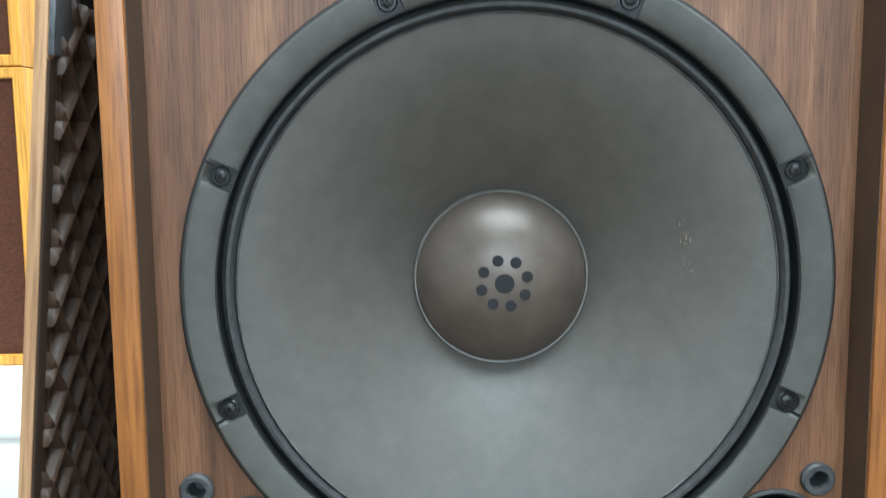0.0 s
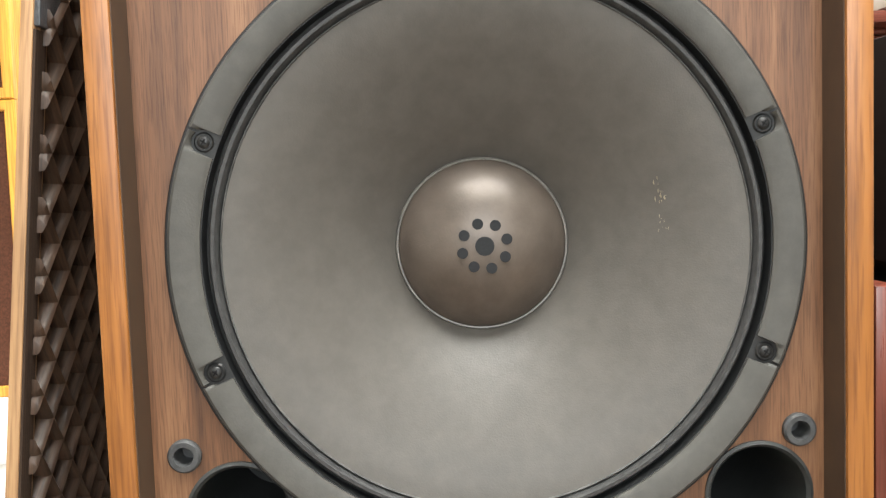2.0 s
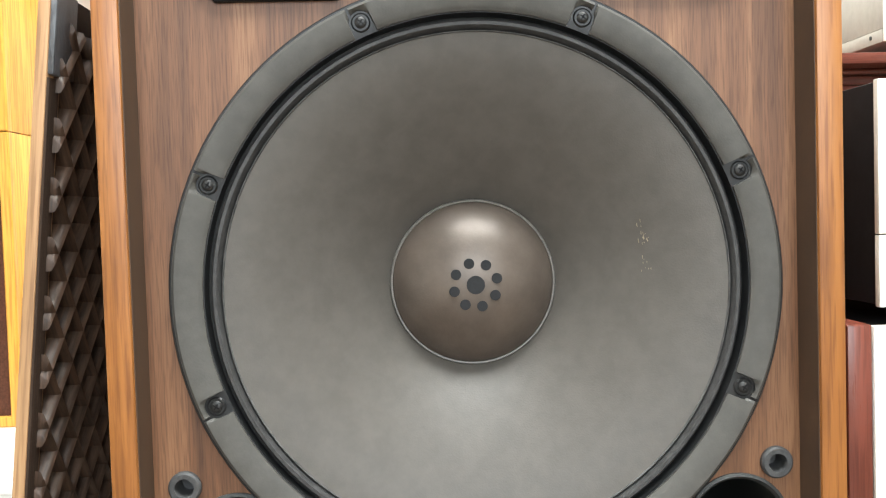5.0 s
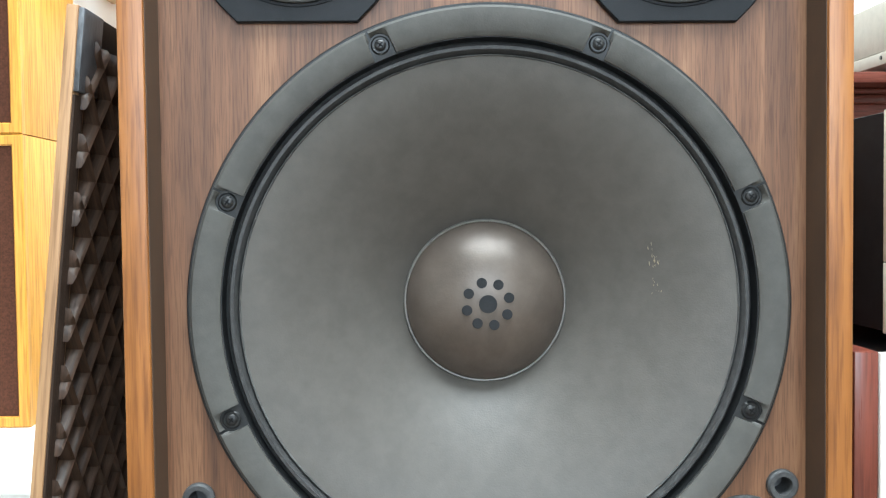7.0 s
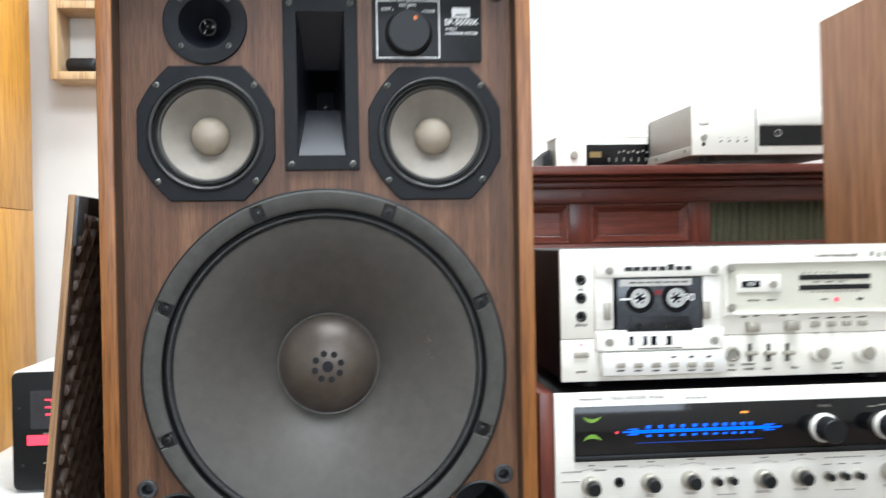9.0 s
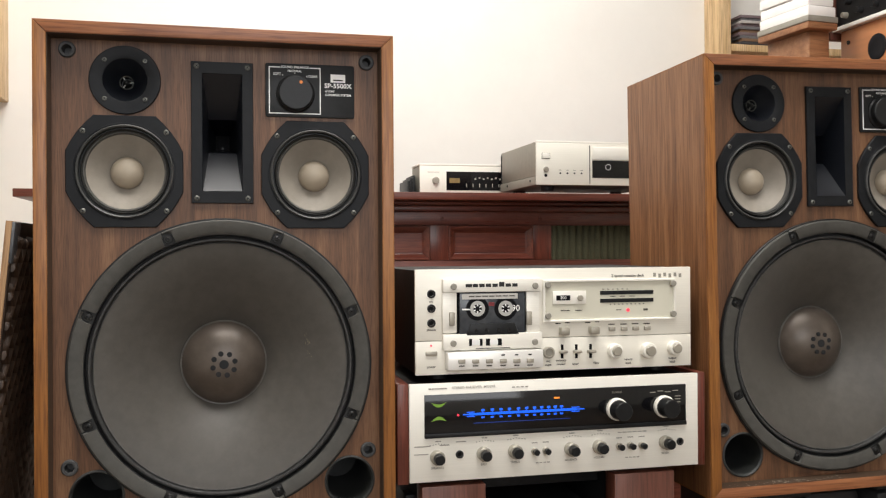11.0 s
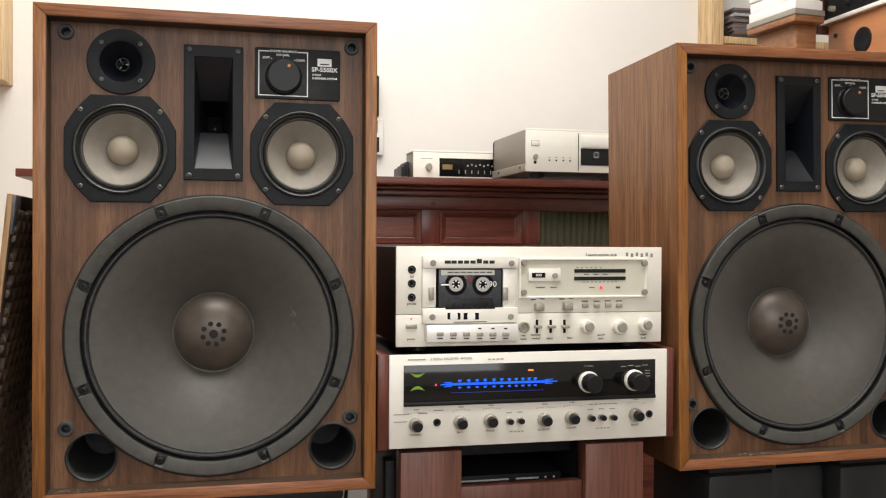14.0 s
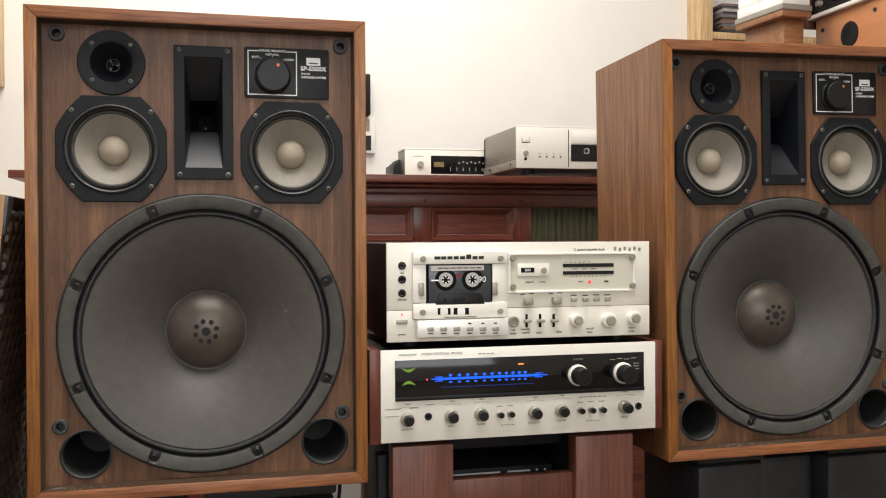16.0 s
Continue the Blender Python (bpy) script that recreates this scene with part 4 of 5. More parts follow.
    for px, py, word in ((155, 622, "SPEAKERS"), (303, 613, "BASS"), (403, 607, "TREBLE"), (582, 603, "BALANCE"), (672, 597, "VOLUME"), (884, 587, "MODE")):
        skirt = knob_part(r, "control_knob", rx(px - 9), rz(px, py + 2), 0.0098, 0.0005, 0.012, KNOBMETAL, "silver knob with a black cap")
        part("knob_cap", lathe([(0, -0.022), (0.0062, -0.022), (0.007, -0.0212), (0.0072, -0.0112)], rx(px - 9), rz(px, py + 2), 32), BLACK, skirt)
        bars([(rx(px - 30 + 9 * i), rz(px, py - 34 - 4 * (3 - abs(i - 3)) / 3), 0.0014, 0.0014) for i in range(7)] + [(rx(px - 5), rz(px, py - 46), 0.008, 0.0014)], -0.0004, FAINT, r)
        lettering(word, rx(px - 8), rz(px, py + 36), 0.0042, -0.0004, FAINT, r, bold=0.00006)
    for px, py in ((458, 611), (494, 609), (728, 600), (764, 598), (800, 597)):
        b = part("lever_switch", lathe([(0.0052, 0.0005), (0.0052, -0.003), (0.004, -0.004), (0.0032, -0.0038)], rx(px), rz(px, py), 20), KNOBMETAL, r)
        part("lever_tip", lathe([(0, -0.013), (0.0038, -0.013), (0.0043, -0.0122), (0.0036, -0.0035)], rx(px), rz(px, py), 18), BLACK, b)
        bars([(rx(px), rz(px, py - 26), 0.009, 0.0014)], -0.0004, FAINT, r)
    bars([(rx(466 + 12 * i), rz(480, 646), 0.004, 0.0014) for i in range(4)] + [(rx(752 + 12 * i), rz(770, 634), 0.004, 0.0014) for i in range(4)] + [(rx(730 + 16 * i), rz(770, 556), 0.006, 0.0014) for i in range(6)] + [(rx(100), rz(100, 592), 0.022, 0.0014), (rx(97), rz(97, 616), 0.02, 0.0014), (rx(170), rz(170, 588), 0.014, 0.0016), (rx(223), rz(223, 578), 0.014, 0.0014)], -0.0004, FAINT, r)
    for px, py in ((218, 617), (924, 588)):
        b = part("jack_socket", lathe([(0.0056, 0.0005), (0.0056, -0.0012), (0.0042, -0.0016), (0.003, -0.001), (0.003, 0.003), (0, 0.003)], rx(px), rz(px, py), 24), SCREW, r)
        part("socket_hole", disc(rx(px), rz(px, py), 0.003, -0.0004, 0.003, 16), DEEP, b)


receiver()


# ---- stand under the receiver ----
def stand():
    s = thing("wooden_stand", pose(0.454, 0.006, 0), "dark red-brown wooden stand with broad posts", "stand")
    for x0, x1 in ((-0.189, -0.098), (0.096, 0.190)):
        part("post", box(x0, x1, 0, 0.035, 0, 0.4475, 0.0015), STAND, s)
        part("post", box(x0, x1, 0.29, 0.325, 0, 0.4475, 0.0015), STAND, s)
        part("side_panel", box(x0 + 0.004, x0 + 0.02, 0.036, 0.289, 0.05, 0.4465, 0.001), BLACKCASE, s)
    part("side_panel", box(-0.206, -0.1925, 0.03, 0.06, 0, 0.43, 0.001), BLACKCASE, s, "black upright strip")
    part("cross_rail", box(-0.0975, 0.0955, 0.012, 0.034, 0.30, 0.390, 0.0015), STAND, s)
    part("top_board", box(-0.097, 0.095, 0.06, 0.30, 0.425, 0.4465, 0.001), BLACKCASE, s)
    part("back_panel", box(-0.097, 0.095, 0.30, 0.312, 0.05, 0.42), BLACKCASE, s)
    part("shelf", box(-0.097, 0.095, 0.036, 0.298, 0.30, 0.316), BLACKCASE, s)
    return s


stand()
dev = thing("black_component", pose(0.454, 0.09, 0.3165), "black component with a thin bright trim inside the stand", "component")
part("case", box(-0.09, 0.088, 0.0, 0.19, 0, 0.07, 0.001), BLACKCASE, dev)
part("bright_trim", box(-0.09, 0.0, -0.0015, 0.0005, 0.061, 0.0635), BRIGHT, dev)
part("bright_trim", box(0.012, 0.05, -0.0015, 0.0005, 0.061, 0.0635), BRIGHT, dev)
for x in (0.06, 0.074):
    part("indicator", box(x, x + 0.003, -0.0015, 0.0005, 0.061, 0.064), BRIGHT, dev)


# Stand-in for an unidentified pale area behind the stand; the box form is assumed.
wb = thing("white_box", pose(0.28, 0.6, 0), "plain white box shape filling an unidentified pale area behind the stand", "box")
part("body", box(-0.16, 0.13, 0, 0.3, 0, 0.37, 0.003), WHITEPAINT, wb)
part("lid", box(-0.162, 0.132, -0.002, 0.302, 0.3705, 0.385, 0.003), WHITEPAINT, wb)


# ---- black boxes under the loudspeakers ----
def black_box(x0, x1, y0, y1, z1, label, rz=0.0):
    b = thing("black_box", pose((x0 + x1) / 2, y0, 0, 0, 0, rz), label, "box", "black boxes under the loudspeakers")
    w, dd = (x1 - x0) / 2, y1 - y0
    part("body", box(-w, w, 0, dd, 0, z1 - 0.022, 0.012), PADDED, b)
    part("lid", box(-w - 0.001, w + 0.001, -0.001, dd, z1 - 0.02, z1, 0.006), PADDED, b)


black_box(-0.2, -0.03, 0.05, 0.22, 0.3985, "black padded box carrying the loudspeaker")
black_box(0.0, 0.185, 0.03, 0.22, 0.3985, "black padded box carrying the loudspeaker")
black_box(0.768, 0.892, 0.03, 0.22, 0.4045, "black padded box carrying the loudspeaker", 2.0)
black_box(0.90, 1.005, 0.06, 0.22, 0.4045, "low black padded box carrying the loudspeaker", 2.0)
black_box(1.015, 1.17, 0.04, 0.24, 0.4045, "black padded box carrying the loudspeaker", 2.0)


# ---- leaning grille ----
def grille():
    W, H, T = 0.42, 0.62, 0.0075
    lean = 5.7
    g = thing("loudspeaker_grille", pose(-0.314, 0.008, 0.1955, 0, lean, 0), "loudspeaker grille with brown lattice and raw ply edge, leaning", "grille")
    t = 0.022
    part("front_stile", box(-T, 0, 0, t, 0, H, 0.0008), PLY, g, "raw plywood edge")
    part("rear_stile", box(-T, 0, W - t, W, 0, H, 0.0008), PLY, g)
    part("bottom_rail", box(-T, 0, t, W - t, 0, t, 0.0008), BLACK, g)
    part("top_rail", box(-T, 0, t, W - t, H - t, H, 0.0008), BLACK, g)
    part("lining", box(-0.0005, 0.0016, 0.001, t - 0.006, 0.001, H - 0.055), LINING, g, "ribbed black-brown lining")
    part("pile_tape", box(-0.001, 0.0035, 0.0015, 0.036, H - 0.053, H - 0.001, 0.001), VELVET, g, "black pile fastening tape")
    # lattice of crossing wavy slats, each its own piece
    ys, z_lo, z_hi = (0.011, W - t), t, H - t
    pitch, slope = 0.033, 1.08
    for sgn in (1, -1):
        c0 = z_lo - slope * (ys[1] if sgn > 0 else -ys[0])
        c1 = z_hi - slope * (ys[0] if sgn > 0 else -ys[1])
        n = int((c1 - c0) / (pitch * slope))
        for k in range(n + 1):
            c = c0 + (c1 - c0) * k / n
            bm = bmesh.new()
            rows = []
            for i in range(97):
                yy = ys[0] + (ys[1] - ys[0]) * i / 96
                z = c + sgn * slope * yy
                if not (z_lo <= z <= z_hi):
                    continue
                hw = 0.0052
                rows.append([bm.verts.new(p) for p in ((-T + 0.001, yy, z - hw * 0.7), (-0.001, yy, z - hw), (0.005, yy, z - hw * 0.75), (0.007, yy, z), (0.005, yy, z + hw * 0.75), (-0.001, yy, z + hw), (-T + 0.001, yy, z + hw * 0.7))])
            if len(rows) < 2:
                bm.free()
                continue
            for p, q in zip(rows, rows[1:]):
                for j in range(6):
                    bm.faces.new((p[j], p[j + 1], q[j + 1], q[j]))
            bm.faces.new(rows[0])
            bm.faces.new(rows[-1])
            part("slat", bm, LATTICE, g, smooth=60)
    part("mesh_cloth", box(-T + 0.0004, -T + 0.0008, t, W - t, t, H - t), MESHCLOTH, g, "thin see-through mesh cloth", smooth=0)
    return g


grille()
low = thing("low_box", pose(-0.33, 0.02, 0), "low dark wooden box under the leaning grille", "box")
part("body", box(-0.06, 0.06, 0, 0.42, 0, 0.175, 0.002), STAND, low)
part("lid", box(-0.062, 0.062, -0.002, 0.422, 0.1755, 0.1945, 0.002), STAND, low)
# ---- mantel and what stands on it ----
MY = 1.032


def mantel():
    m = thing("mantelpiece", pose(0.426, MY, 0.107), "dark red mahogany mantelpiece with raised panels and olive cloth", "mantelpiece", size=(0.834, 0.834, 0.834))
    x0, x1 = -0.97, 1.385
    part("back_board", box(x0, x1, 0.016, 0.62, -0.128, 0.93), MAHOGANY_H, m)
    part("shelf", box(x0 - 0.08, x1, -0.10, 0.64, 0.946, 0.968, 0.0018), MAHOGANY_H, m)
    part("moulding", box(x0 - 0.03, x1, -0.03, 0.2, 0.934, 0.9455, 0.004), MAHOGANY_H, m)
    part("moulding", box(x0 - 0.015, x1, -0.012, 0.2, 0.915, 0.9335, 0.004), MAHOGANY_H, m)
    part("top_rail", box(x0, x1, 0, 0.0115, 0.874, 0.9145, 0.0008), MAHOGANY_H, m)
    part("bottom_rail", box(x0, x1, 0, 0.0115, 0.70, 0.766, 0.0008), MAHOGANY_H, m)
    edges = [(-0.42, -0.36), (-0.15, -0.1), (0.100, 0.158), (0.431, 0.490)]
    for a, b in edges:
        part("upright", box(a, b, 0, 0.0115, 0.7665, 0.8735, 0.0008), MAHOGANY_V, m)
    for a, b in ((-0.3595, -0.1505), (-0.0995, 0.0995), (0.1585, 0.4305)):
        bm = bmesh.new()
        z0, z1 = 0.767, 0.873
        steps = [(0.0, 0.004), (0.001, -0.002), (0.004, -0.003), (0.008, 0.0), (0.014, 0.006), (0.019, 0.012), (0.023, 0.0135), (0.0235, 0.011)]
        rows = [[bm.verts.new(p) for p in ((a + d, y, z0 + d), (b - d, y, z0 + d), (b - d, y, z1 - d), (a + d, y, z1 - d))] for d, y in steps]
        for p, q in zip(rows, rows[1:]):
            for j in range(4):
                bm.faces.new((p[j], p[(j + 1) % 4], q[(j + 1) % 4], q[j]))
        bm.faces.new(rows[-1])
        part("raised_panel", bm, MAHOGANY_H, m, smooth=0)
    # pleated cloth behind the open bay
    bm = bmesh.new()
    rows = []
    n = 280
    for i in range(n + 1):
        x = 0.4905 + 0.89 * i / n
        y = 0.014 - 0.011 * abs(math.sin(math.pi * (x - 0.4905) / 0.0215)) ** 0.5
        rows.append([bm.verts.new((x, y, z)) for z in (0.766, 0.873)])
    for p, q in zip(rows, rows[1:]):
        bm.faces.new((p[0], q[0], q[1], p[1]))
    part("pleated_cloth", bm, OLIVE, m, "olive green pleated cloth")
    for x in (0.138, 0.453):
        part("wooden_button", lathe([(0.006, 0.001), (0.006, -0.002), (0.0045, -0.003), (0.0035, -0.0015), (0, -0.0015)], x, 0.895, 20), MAHOGANY_V, m)


mantel()


def tuner():
    t = thing("small_tuner", pose(0.541, 1.3, 0.9146), "slim pale tuner with a black dial window", "tuner", size=(0.878, 0.861, 1.02))
    part("case", box(0.001, 0.36, 0.006, 0.13, 0.008, 0.096, 0.001), STEELCASE, t)
    part("lid", box(-0.002, 0.362, 0.0, 0.13, 0.0965, 0.1015, 0.001), SILVER2, t)
    part("fascia", box(0, 0.361, 0, 0.0055, 0.008, 0.096, 0.0006), SILVER, t)
    part("dial_window", box(0.088, 0.325, -0.0015, 0.001, 0.028, 0.080), GLASSBLACK, t)
    part("amber_dial", box(0.098, 0.132, -0.0022, -0.001, 0.048, 0.062), material("dull_amber", (0.22, 0.15, 0.05), 0.5, var=0.1), t)
    bars([(0.185 + 0.014 * i, 0.060 + 0.003 * (i % 2), 0.006, 0.005) for i in range(8)] + [(0.155 + 0.022 * i, 0.042, 0.003, 0.01) for i in range(6)], -0.002, STEELCASE, t)
    part("knob", lathe([(0, -0.014), (0.0085, -0.014), (0.0105, -0.0125), (0.0105, 0.0)], 0.051, 0.054, 28), KNOBMETAL, t, "brassy knob")
    bars([(0.045, 0.078, 0.04, 0.0015)], -0.0005, STEELCASE, t)
    for a in (0.04, 0.32):
        for b in (0.03, 0.1):
            part("foot", disc(0, 0, 0.012, 0, 0.0075, 16), BLACK, t).matrix_basis = pose(a, b, 0, -90, 0, 0)


tuner()


def disc_player():
    d = thing("disc_player", pose(0.776, 0.98, 0.931), "champagne disc player with a black display window", "disc player", size=(0.87, 0.8, 0.9))
    W, H, D = 0.43, 0.131, 0.385
    z = 0.0075
    part("case", box(0.002, W - 0.002, 0.008, D, z + 0.026, H, 0.002), STEELCASE, d, "grey-beige steel case")
    part("base_plate", box(-0.0015, W, 0.008, D, z, z + 0.0245, 0.0015), STEELCASE, d)
    part("rear_cover", box(0.001, W - 0.003, D - 0.012, D + 0.002, z + 0.0255, H - 0.006, 0.002), BLACKPLATE, d)
    part("fascia", box(0, W, 0, 0.0075, z, H - 0.004, 0.0015), SILVER, d)
    part("fascia_cap", box(-0.001, W, 0.002, 0.012, H - 0.0035, H + 0.002, 0.001), SILVER2, d)
    part("power_key", box(0.018, 0.041, -0.0035, 0.001, 0.0825, 0.0965, 0.001), SILVER2, d)
    part("key_surround", box(0.0165, 0.0425, -0.0005, 0.001, 0.081, 0.098, 0.0003), STEELCASE, d)
    knob_part(d, "phones_knob", 0.029, 0.051, 0.0075, 0.0, 0.009, KNOBMETAL)
    part("phones_socket", disc(0.029, 0.034, 0.0045, -0.001, 0.002, 16), DEEP, d)
    for i in range(4):
        part("mode_key", disc(0.074 + 0.0222 * i, 0.041, 0.0026, -0.002, 0.001, 12), BLACK, d)
        part("mode_mark", box(0.070 + 0.0222 * i, 0.078 + 0.0222 * i, -0.0006, 0.001, 0.049, 0.0505), STEELCASE, d)
    part("panel_groove", box(0.166, 0.1685, -0.0006, 0.001, 0.012, 0.122), DEEP, d)
    part("drawer", box(0.175, 0.4, -0.004, 0.001, 0.081, 0.117, 0.0015), SILVER2, d)
    part("display_window", box(0.175, 0.4, -0.002, 0.001, 0.029, 0.0785), GLASSBLACK, d)
    part("logo_ring", lathe([(0.0088, -0.003), (0.0075, -0.003)], 0.225, 0.060, 24), WHITEINK, d)
    for b in (0.055, 0.3):
        part("case_screw", disc(0, 0, 0.004, -0.002, 0.001, 12), SCREW, d).matrix_basis = pose(-0.0015, b, z + 0.014, 0, 0, -90)
    for a in (0.05, 0.39):
        for b in (0.05, 0.34):
            part("foot", disc(0, 0, 0.02, -0.0185, 0.007, 20), BLACK, d).matrix_basis = pose(a, b, 0, -90, 0, 0)


disc_player()
rack = thing("black_case_stack", pose(0.537, 1.31, 0.9146), "small black cases standing on the mantel shelf", "cases")
for i in range(3):
    part("case", box(-0.03 + 0.0095 * i, -0.022 + 0.0095 * i, 0.01 * i, 0.12, 0, 0.056 + 0.008 * i, 0.002), BLACK, rack)
sw = thing("wall_thermostat", pose(0.478, RY1, 1.046), "white wall control with a grey display", "wall control")
part("cover", box(-0.055, 0.055, -0.022, 0, 0, 0.122, 0.004), WHITEPAINT, sw)
part("display", box(-0.035, 0.035, -0.0235, -0.02, 0.075, 0.115), STEELCASE, sw)
part("keypad", box(-0.035, 0.04, -0.0235, -0.02, 0.01, 0.06), BLACK, sw)
sp = thing("wall_loudspeaker", pose(0.443, RY1, 1.172), "small black box on the wall", "wall box")
part("body", box(-0.07, 0.07, -0.05, 0, 0, 0.14, 0.005), BLACK, sp)


# ---- bookcase and boxes behind the second loudspeaker ----
def bookcase():
    b = thing("bookcase", pose(1.696, 1.70, 0), "pale birch bookcase with open shelves", "bookcase")
    part("side_post", box(0.02, 0.07, 0, 0.099, 0, 2.3, 0.002), BIRCH, b)
    part("side_post", box(1.0, 1.07, 0, 0.099, 0, 2.3, 0.002), BIRCH, b)
    for z in (0.5, 1.0, 1.479, 1.95, 2.27):
        part("shelf_board", box(0.0705, 0.9995, 0.002, 0.09, z, z + 0.025, 0.001), BIRCH, b)
    part("back_panel", box(0.0705, 0.9995, 0.091, 0.098, 0.0, 2.28), WHITEPAINT, b)


bookcase()
rng = random.Random(11)
CDCOLS = [material("case_dark_spine", (0.05, 0.05, 0.055), 0.3, var=0.2), material("case_grey_spine", (0.14, 0.14, 0.15), 0.3, var=0.15), material("case_white_spine", (0.4, 0.38, 0.37), 0.3, var=0.1), material("case_ochre_spine", (0.2, 0.12, 0.07), 0.35, var=0.1), material("case_mauve_spine", (0.16, 0.12, 0.13), 0.35, var=0.1)]


def disc_cases(x, y, z, n, label, w=0.07):
    s = thing("disc_case_stack", pose(x, y, z), label, "disc cases")
    for i in range(n):
        dx, dy = rng.uniform(-0.008, 0.008), rng.uniform(-0.006, 0.006)
        part("disc_case", box(-w + dx, w + dx, dy, 0.085 + dy, i * 0.0106, i * 0.0106 + 0.0102, 0.0006), CDCOLS[(i * 3 + i // 4) % 5], s)


disc_cases(1.872, 1.70, 1.5045, 10, "stack of plastic disc cases on the bookcase shelf")
cab = thing("storage_cabinet", pose(1.6, 0.45, 0), "brown wooden storage cabinet behind the loudspeaker", "cabinet")
part("body", box(0, 1.0, 0, 1.2, 0, 1.17, 0.003), BROWNBOX, cab)
part("top", box(-0.005, 1.005, -0.005, 1.205, 1.1705, 1.19, 0.003), BROWNBOX, cab)
bx = thing("wooden_case", pose(1.582, 1.0, 1.19, 0, 0, 5.7), "brown wooden case with an overhanging lid", "case")
part("body", box(0.015, 0.085, 0.015, 0.19, 0, 0.19, 0.003), BROWNBOX, bx)
part("lid", box(-0.012, 0.09, -0.012, 0.2, 0.1905, 0.21, 0.003), BROWNBOX, bx)
pp = thing("paper_stack", pose(1.582, 1.0, 1.4, 0, 0, 5.7), "stack of white booklets and a grey board", "papers")
part("grey_board", box(-0.014, 0.09, -0.014, 0.2, 0.0, 0.016, 0.001), STEELCASE, pp)
for i in range(5):
    o = 0.004 * (i % 2)
    part("booklet", box(-0.01 + o, 0.086 - o, -0.01 + o, 0.195, 0.0165 + 0.03 * i, 0.045 + 0.03 * i, 0.004), WHITEPAPER, pp)


def small_speaker():
    s = thing("orange_loudspeaker", pose(1.745, 0.5, 1.195), "orange-brown wooden loudspeaker box with a dark port", "loudspeaker")
    part("body", box(0, 0.30, 0, 0.58, -0.004, 0.203, 0.003), ORANGEBOX, s)
    for yy, zz, r in ((0.428, 0.128, 0.036),):
        b = lathe([(0, -0.001), (0.02, -0.002), (r - 0.004, -0.004), (r, -0.0025), (r, 0.001)], 0, 0, 36)
        part("port_cover", b, BLACKPLATE, s, "dark round port").matrix_basis = pose(0, yy, zz, 0, 0, -90)
    for yy, zz in ((0.545, 0.165), (0.325, 0.172)):
        part("bolt", disc(0, 0, 0.006, -0.003, 0.001, 12), SCREW, s).matrix_basis = pose(0, yy, zz, 0, 0, -90)


small_speaker()
mx = thing("mixing_console", pose(1.73, 0.5, 1.399), "black audio mixer with silver trim and small knobs", "mixer")
part("silver_trim", box(0, 0.3, 0, 0.6, 0, 0.012, 0.002), BRIGHT, mx)
part("body", box(0.012, 0.3, 0.004, 0.596, 0.0125, 0.16, 0.003), BLACKCASE, mx)
part("end_cheek", box(-0.004, 0.3, 0.601, 0.622, -0.02, 0.17, 0.003), STAND, mx)
for i in range(9):
    for j in range(3):
        kn = part("knob", lathe([(0, -0.016), (0.007, -0.016), (0.008, -0.0145), (0.009, 0)], 0, 0, 14), KNOBMETAL if (i + j) % 3 == 0 else BLACK, mx)
        kn.matrix_basis = pose(0.012, 0.55 - 0.062 * i - 0.012 * (j % 2), 0.04 + 0.036 * j, 0, 0, -90)

# ---- left side of the room ----
side = thing("white_sideboard", pose(-1.15, 0.95, 0), "low white painted sideboard", "sideboard")
part("body", box(-0.55, 0.75, 0.01, 0.8, 0, 0.224, 0.002), WHITEPAINT, side)
part("top", box(-0.56, 0.76, 0, 0.82, 0.2245, 0.246, 0.003), WHITEPAINT, side)


def pine_speaker(z, label):
    s = thing("pine_loudspeaker", pose(-1.085, 1.368, z), label, "loudspeaker", "stack of pine loudspeakers")
    W, H, D, T = 0.22, 0.615, 0.30, 0.023
    part("cabinet", box(-W, W, 0.012, D, 0, H, 0.002), PINE_V, s)
    part("front_frame", frame_plate((-W, W, 0, H), (T - W, W - T, T, H - T), -0.008, 0.0115, 0.003), PINE_V, s, smooth=20)
    part("grille_cloth", box(T - W, W - T, 0.002, 0.0115, T, H - T), BROWNCLOTH, s, "brown woven cloth")


pine_speaker(0.2465, "honey-coloured pine loudspeaker with brown cloth on the sideboard")
pine_speaker(0.863, "honey-coloured pine loudspeaker with brown cloth, stacked on top")


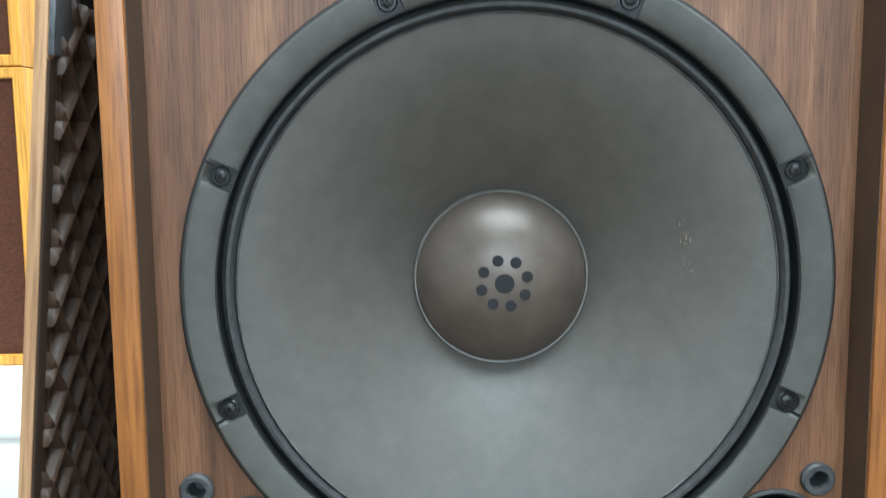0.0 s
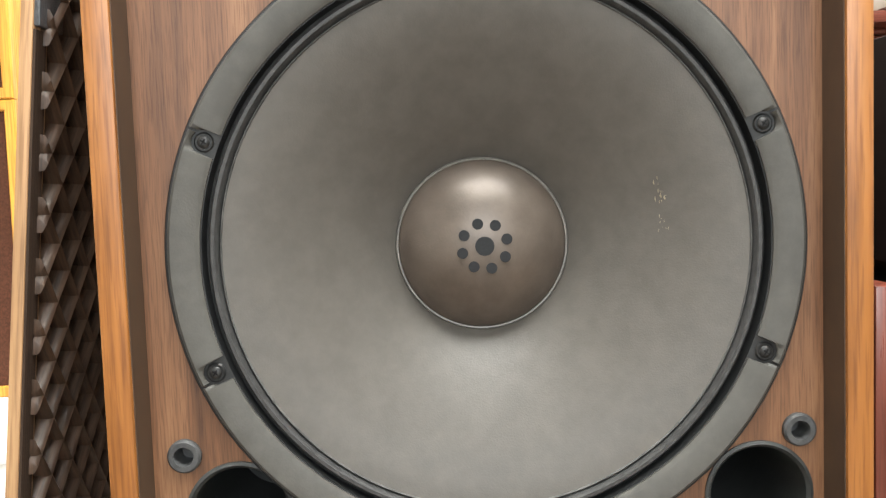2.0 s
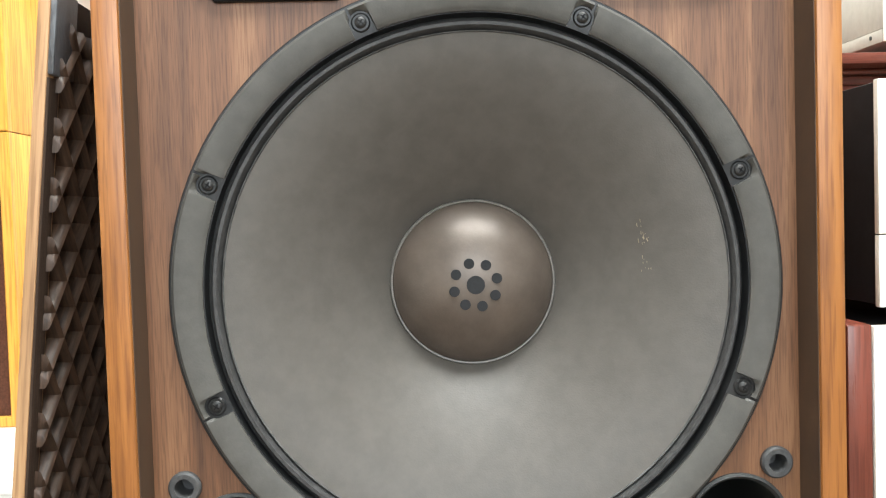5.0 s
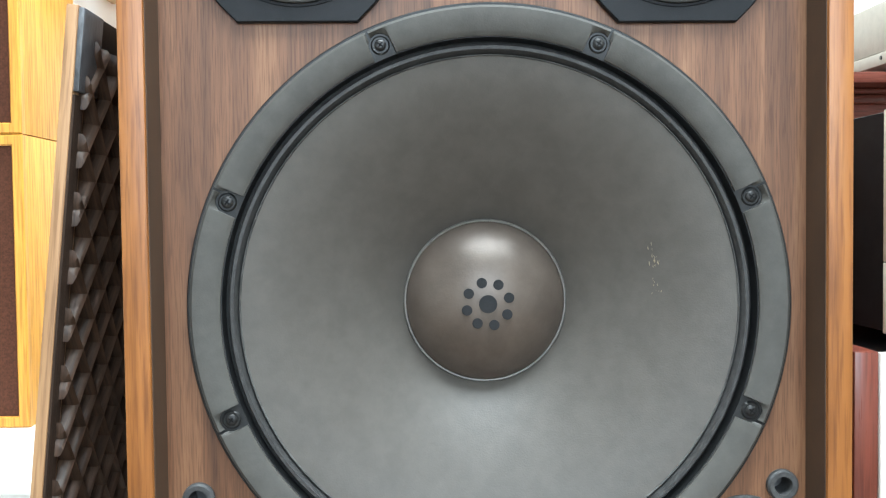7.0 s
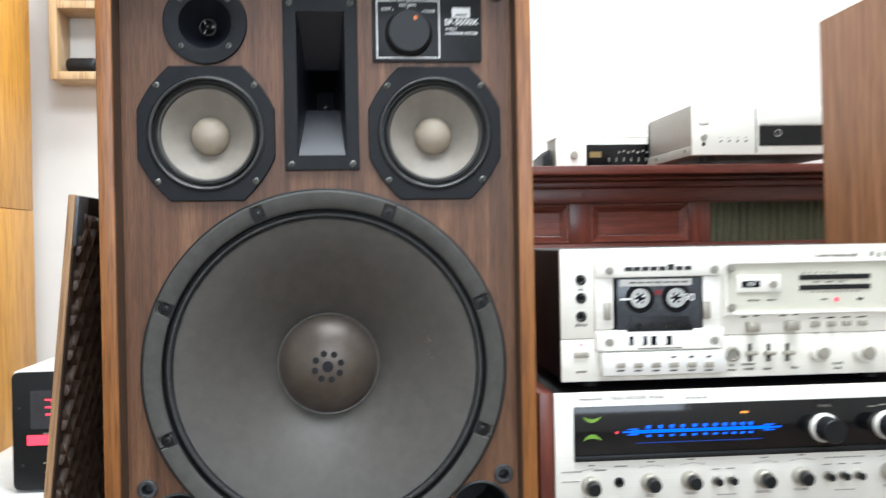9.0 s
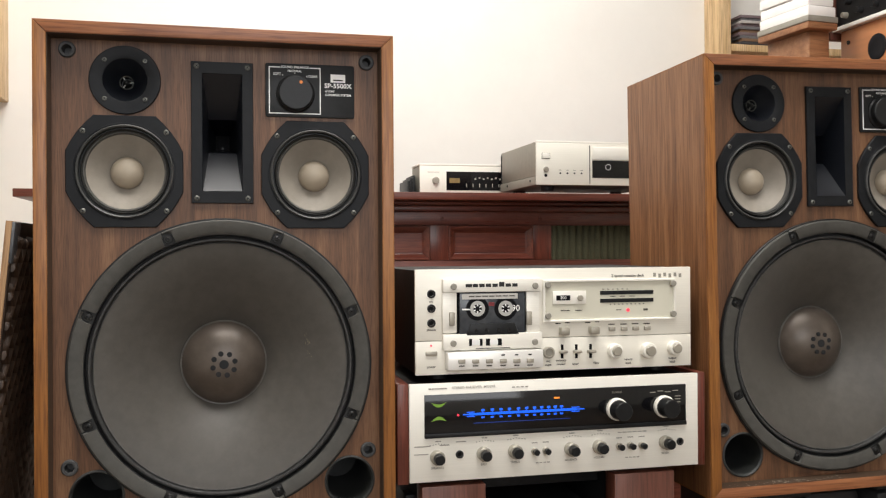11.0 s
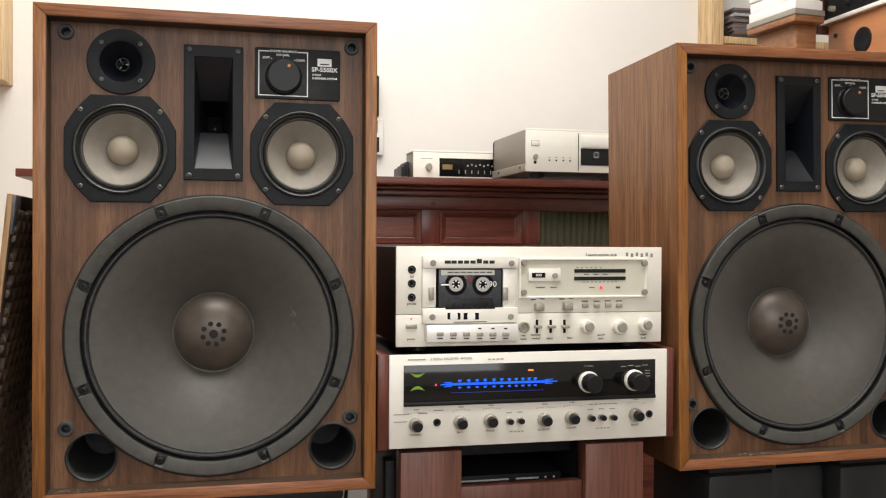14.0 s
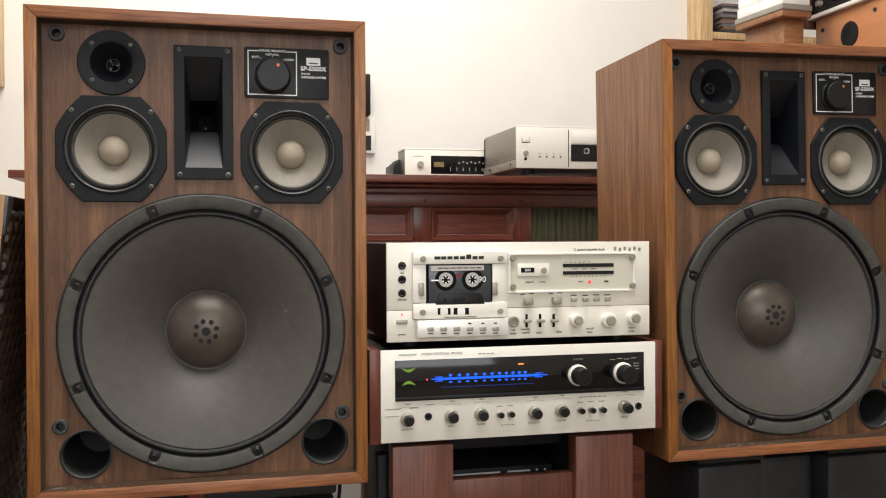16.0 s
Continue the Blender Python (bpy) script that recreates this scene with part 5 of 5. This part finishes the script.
def alarm_unit():
    d = thing("display_unit", pose(-0.555, 1.0, 0.2465), "black unit with red lit digits and a pale case", "display unit", size=(0.95, 0.95, 0.95))
    part("case", box(-0.145, 0.145, 0.013, 0.3, 0, 0.268, 0.012), WHITEPAINT, d, "pale plastic case")
    part("face", prism(rounded(-0.14, 0.14, 0.006, 0.265, 0.014), 0, 0.0125, bevel=0.002), BLACK, d)
    part("display", box(-0.1, 0.105, -0.0012, 0.001, 0.14, 0.225), material("grey_display", (0.05, 0.05, 0.055), 0.2, var=0.1), d)
    bm = bmesh.new()
    for x in (-0.068, -0.044, -0.02):
        for a, b, c, e in ((0, 0.016, 0.03, 0.034), (0, 0.016, 0.014, 0.018), (0, 0.016, -0.002, 0.002), (0.013, 0.017, 0.0, 0.032)):
            box(x + a, x + b, -0.0022, -0.001, 0.172 + c, 0.172 + e, bm=bm)
    part("red_digits", bm, REDLED, d, "red lit digit strokes", smooth=0)
    part("red_bar", box(-0.108, -0.02, -0.002, 0.001, 0.105, 0.127), REDLED, d, "red lit bar", smooth=0)
    bars([(-0.06, 0.15 - 0.02, 0.03, 0.003), (-0.055, 0.065, 0.04, 0.003), (-0.055, 0.045, 0.035, 0.003)], -0.0006, STEELCASE, d)
    for x, z in ((-0.125, 0.185), (-0.12, 0.06), (0.125, 0.185), (0.12, 0.06)):
        screw_head(x, z, -0.002, 0.004, d)


alarm_unit()


def wall_shelf():
    s = thing("wall_shelf", pose(-0.727, 1.68, 1.232), "pale birch box shelf hung on the wall", "shelf")
    W, H, T = 0.09, 0.46, 0.022
    for z in (0, 0.2, H - T):
        part("board", box(T - W, W - T, 0, 0.119, z, z + T, 0.001), BIRCH, s)
    for a in (-W, W - T):
        part("side_board", box(a, a + T, -0.001, 0.119, 0, H, 0.002), BIRCH, s)


wall_shelf()
bm = box(-0.045, 0.045, 0, 0.07, 0, 0.042, 0.016, segs=4)
bmesh.ops.translate(bm, verts=bm.verts, vec=(-0.735, 1.69, 1.2545))
solo("black_pouch", bm, BLACK, "small rounded black pouch in the wall shelf", "pouch")
disc_cases(-0.727, 1.70, 1.4545, 4, "short stack of plastic disc cases in the wall shelf", 0.058)
cb = bpy.data.curves.new("cable", "CURVE")
cb.dimensions, cb.bevel_depth, cb.bevel_resolution = "3D", 0.003, 2
sl = cb.splines.new("BEZIER")
pts = [(0.215, 0.2, 0.395), (0.205, 0.16, 0.34), (0.19, 0.14, 0.2), (0.2, 0.2, 0.004)]
sl.bezier_points.add(len(pts) - 1)
for p, c in zip(sl.bezier_points, pts):
    p.co = c
    p.handle_left_type = p.handle_right_type = "AUTO"
tmp = bpy.data.objects.new("cable", cb)
me = bpy.data.meshes.new_from_object(tmp)
bpy.data.objects.remove(tmp)
me.materials.clear()
me.materials.append(CABLE)
tagged(new("speaker_cable", me), "black cable hanging below the loudspeaker", "cable")
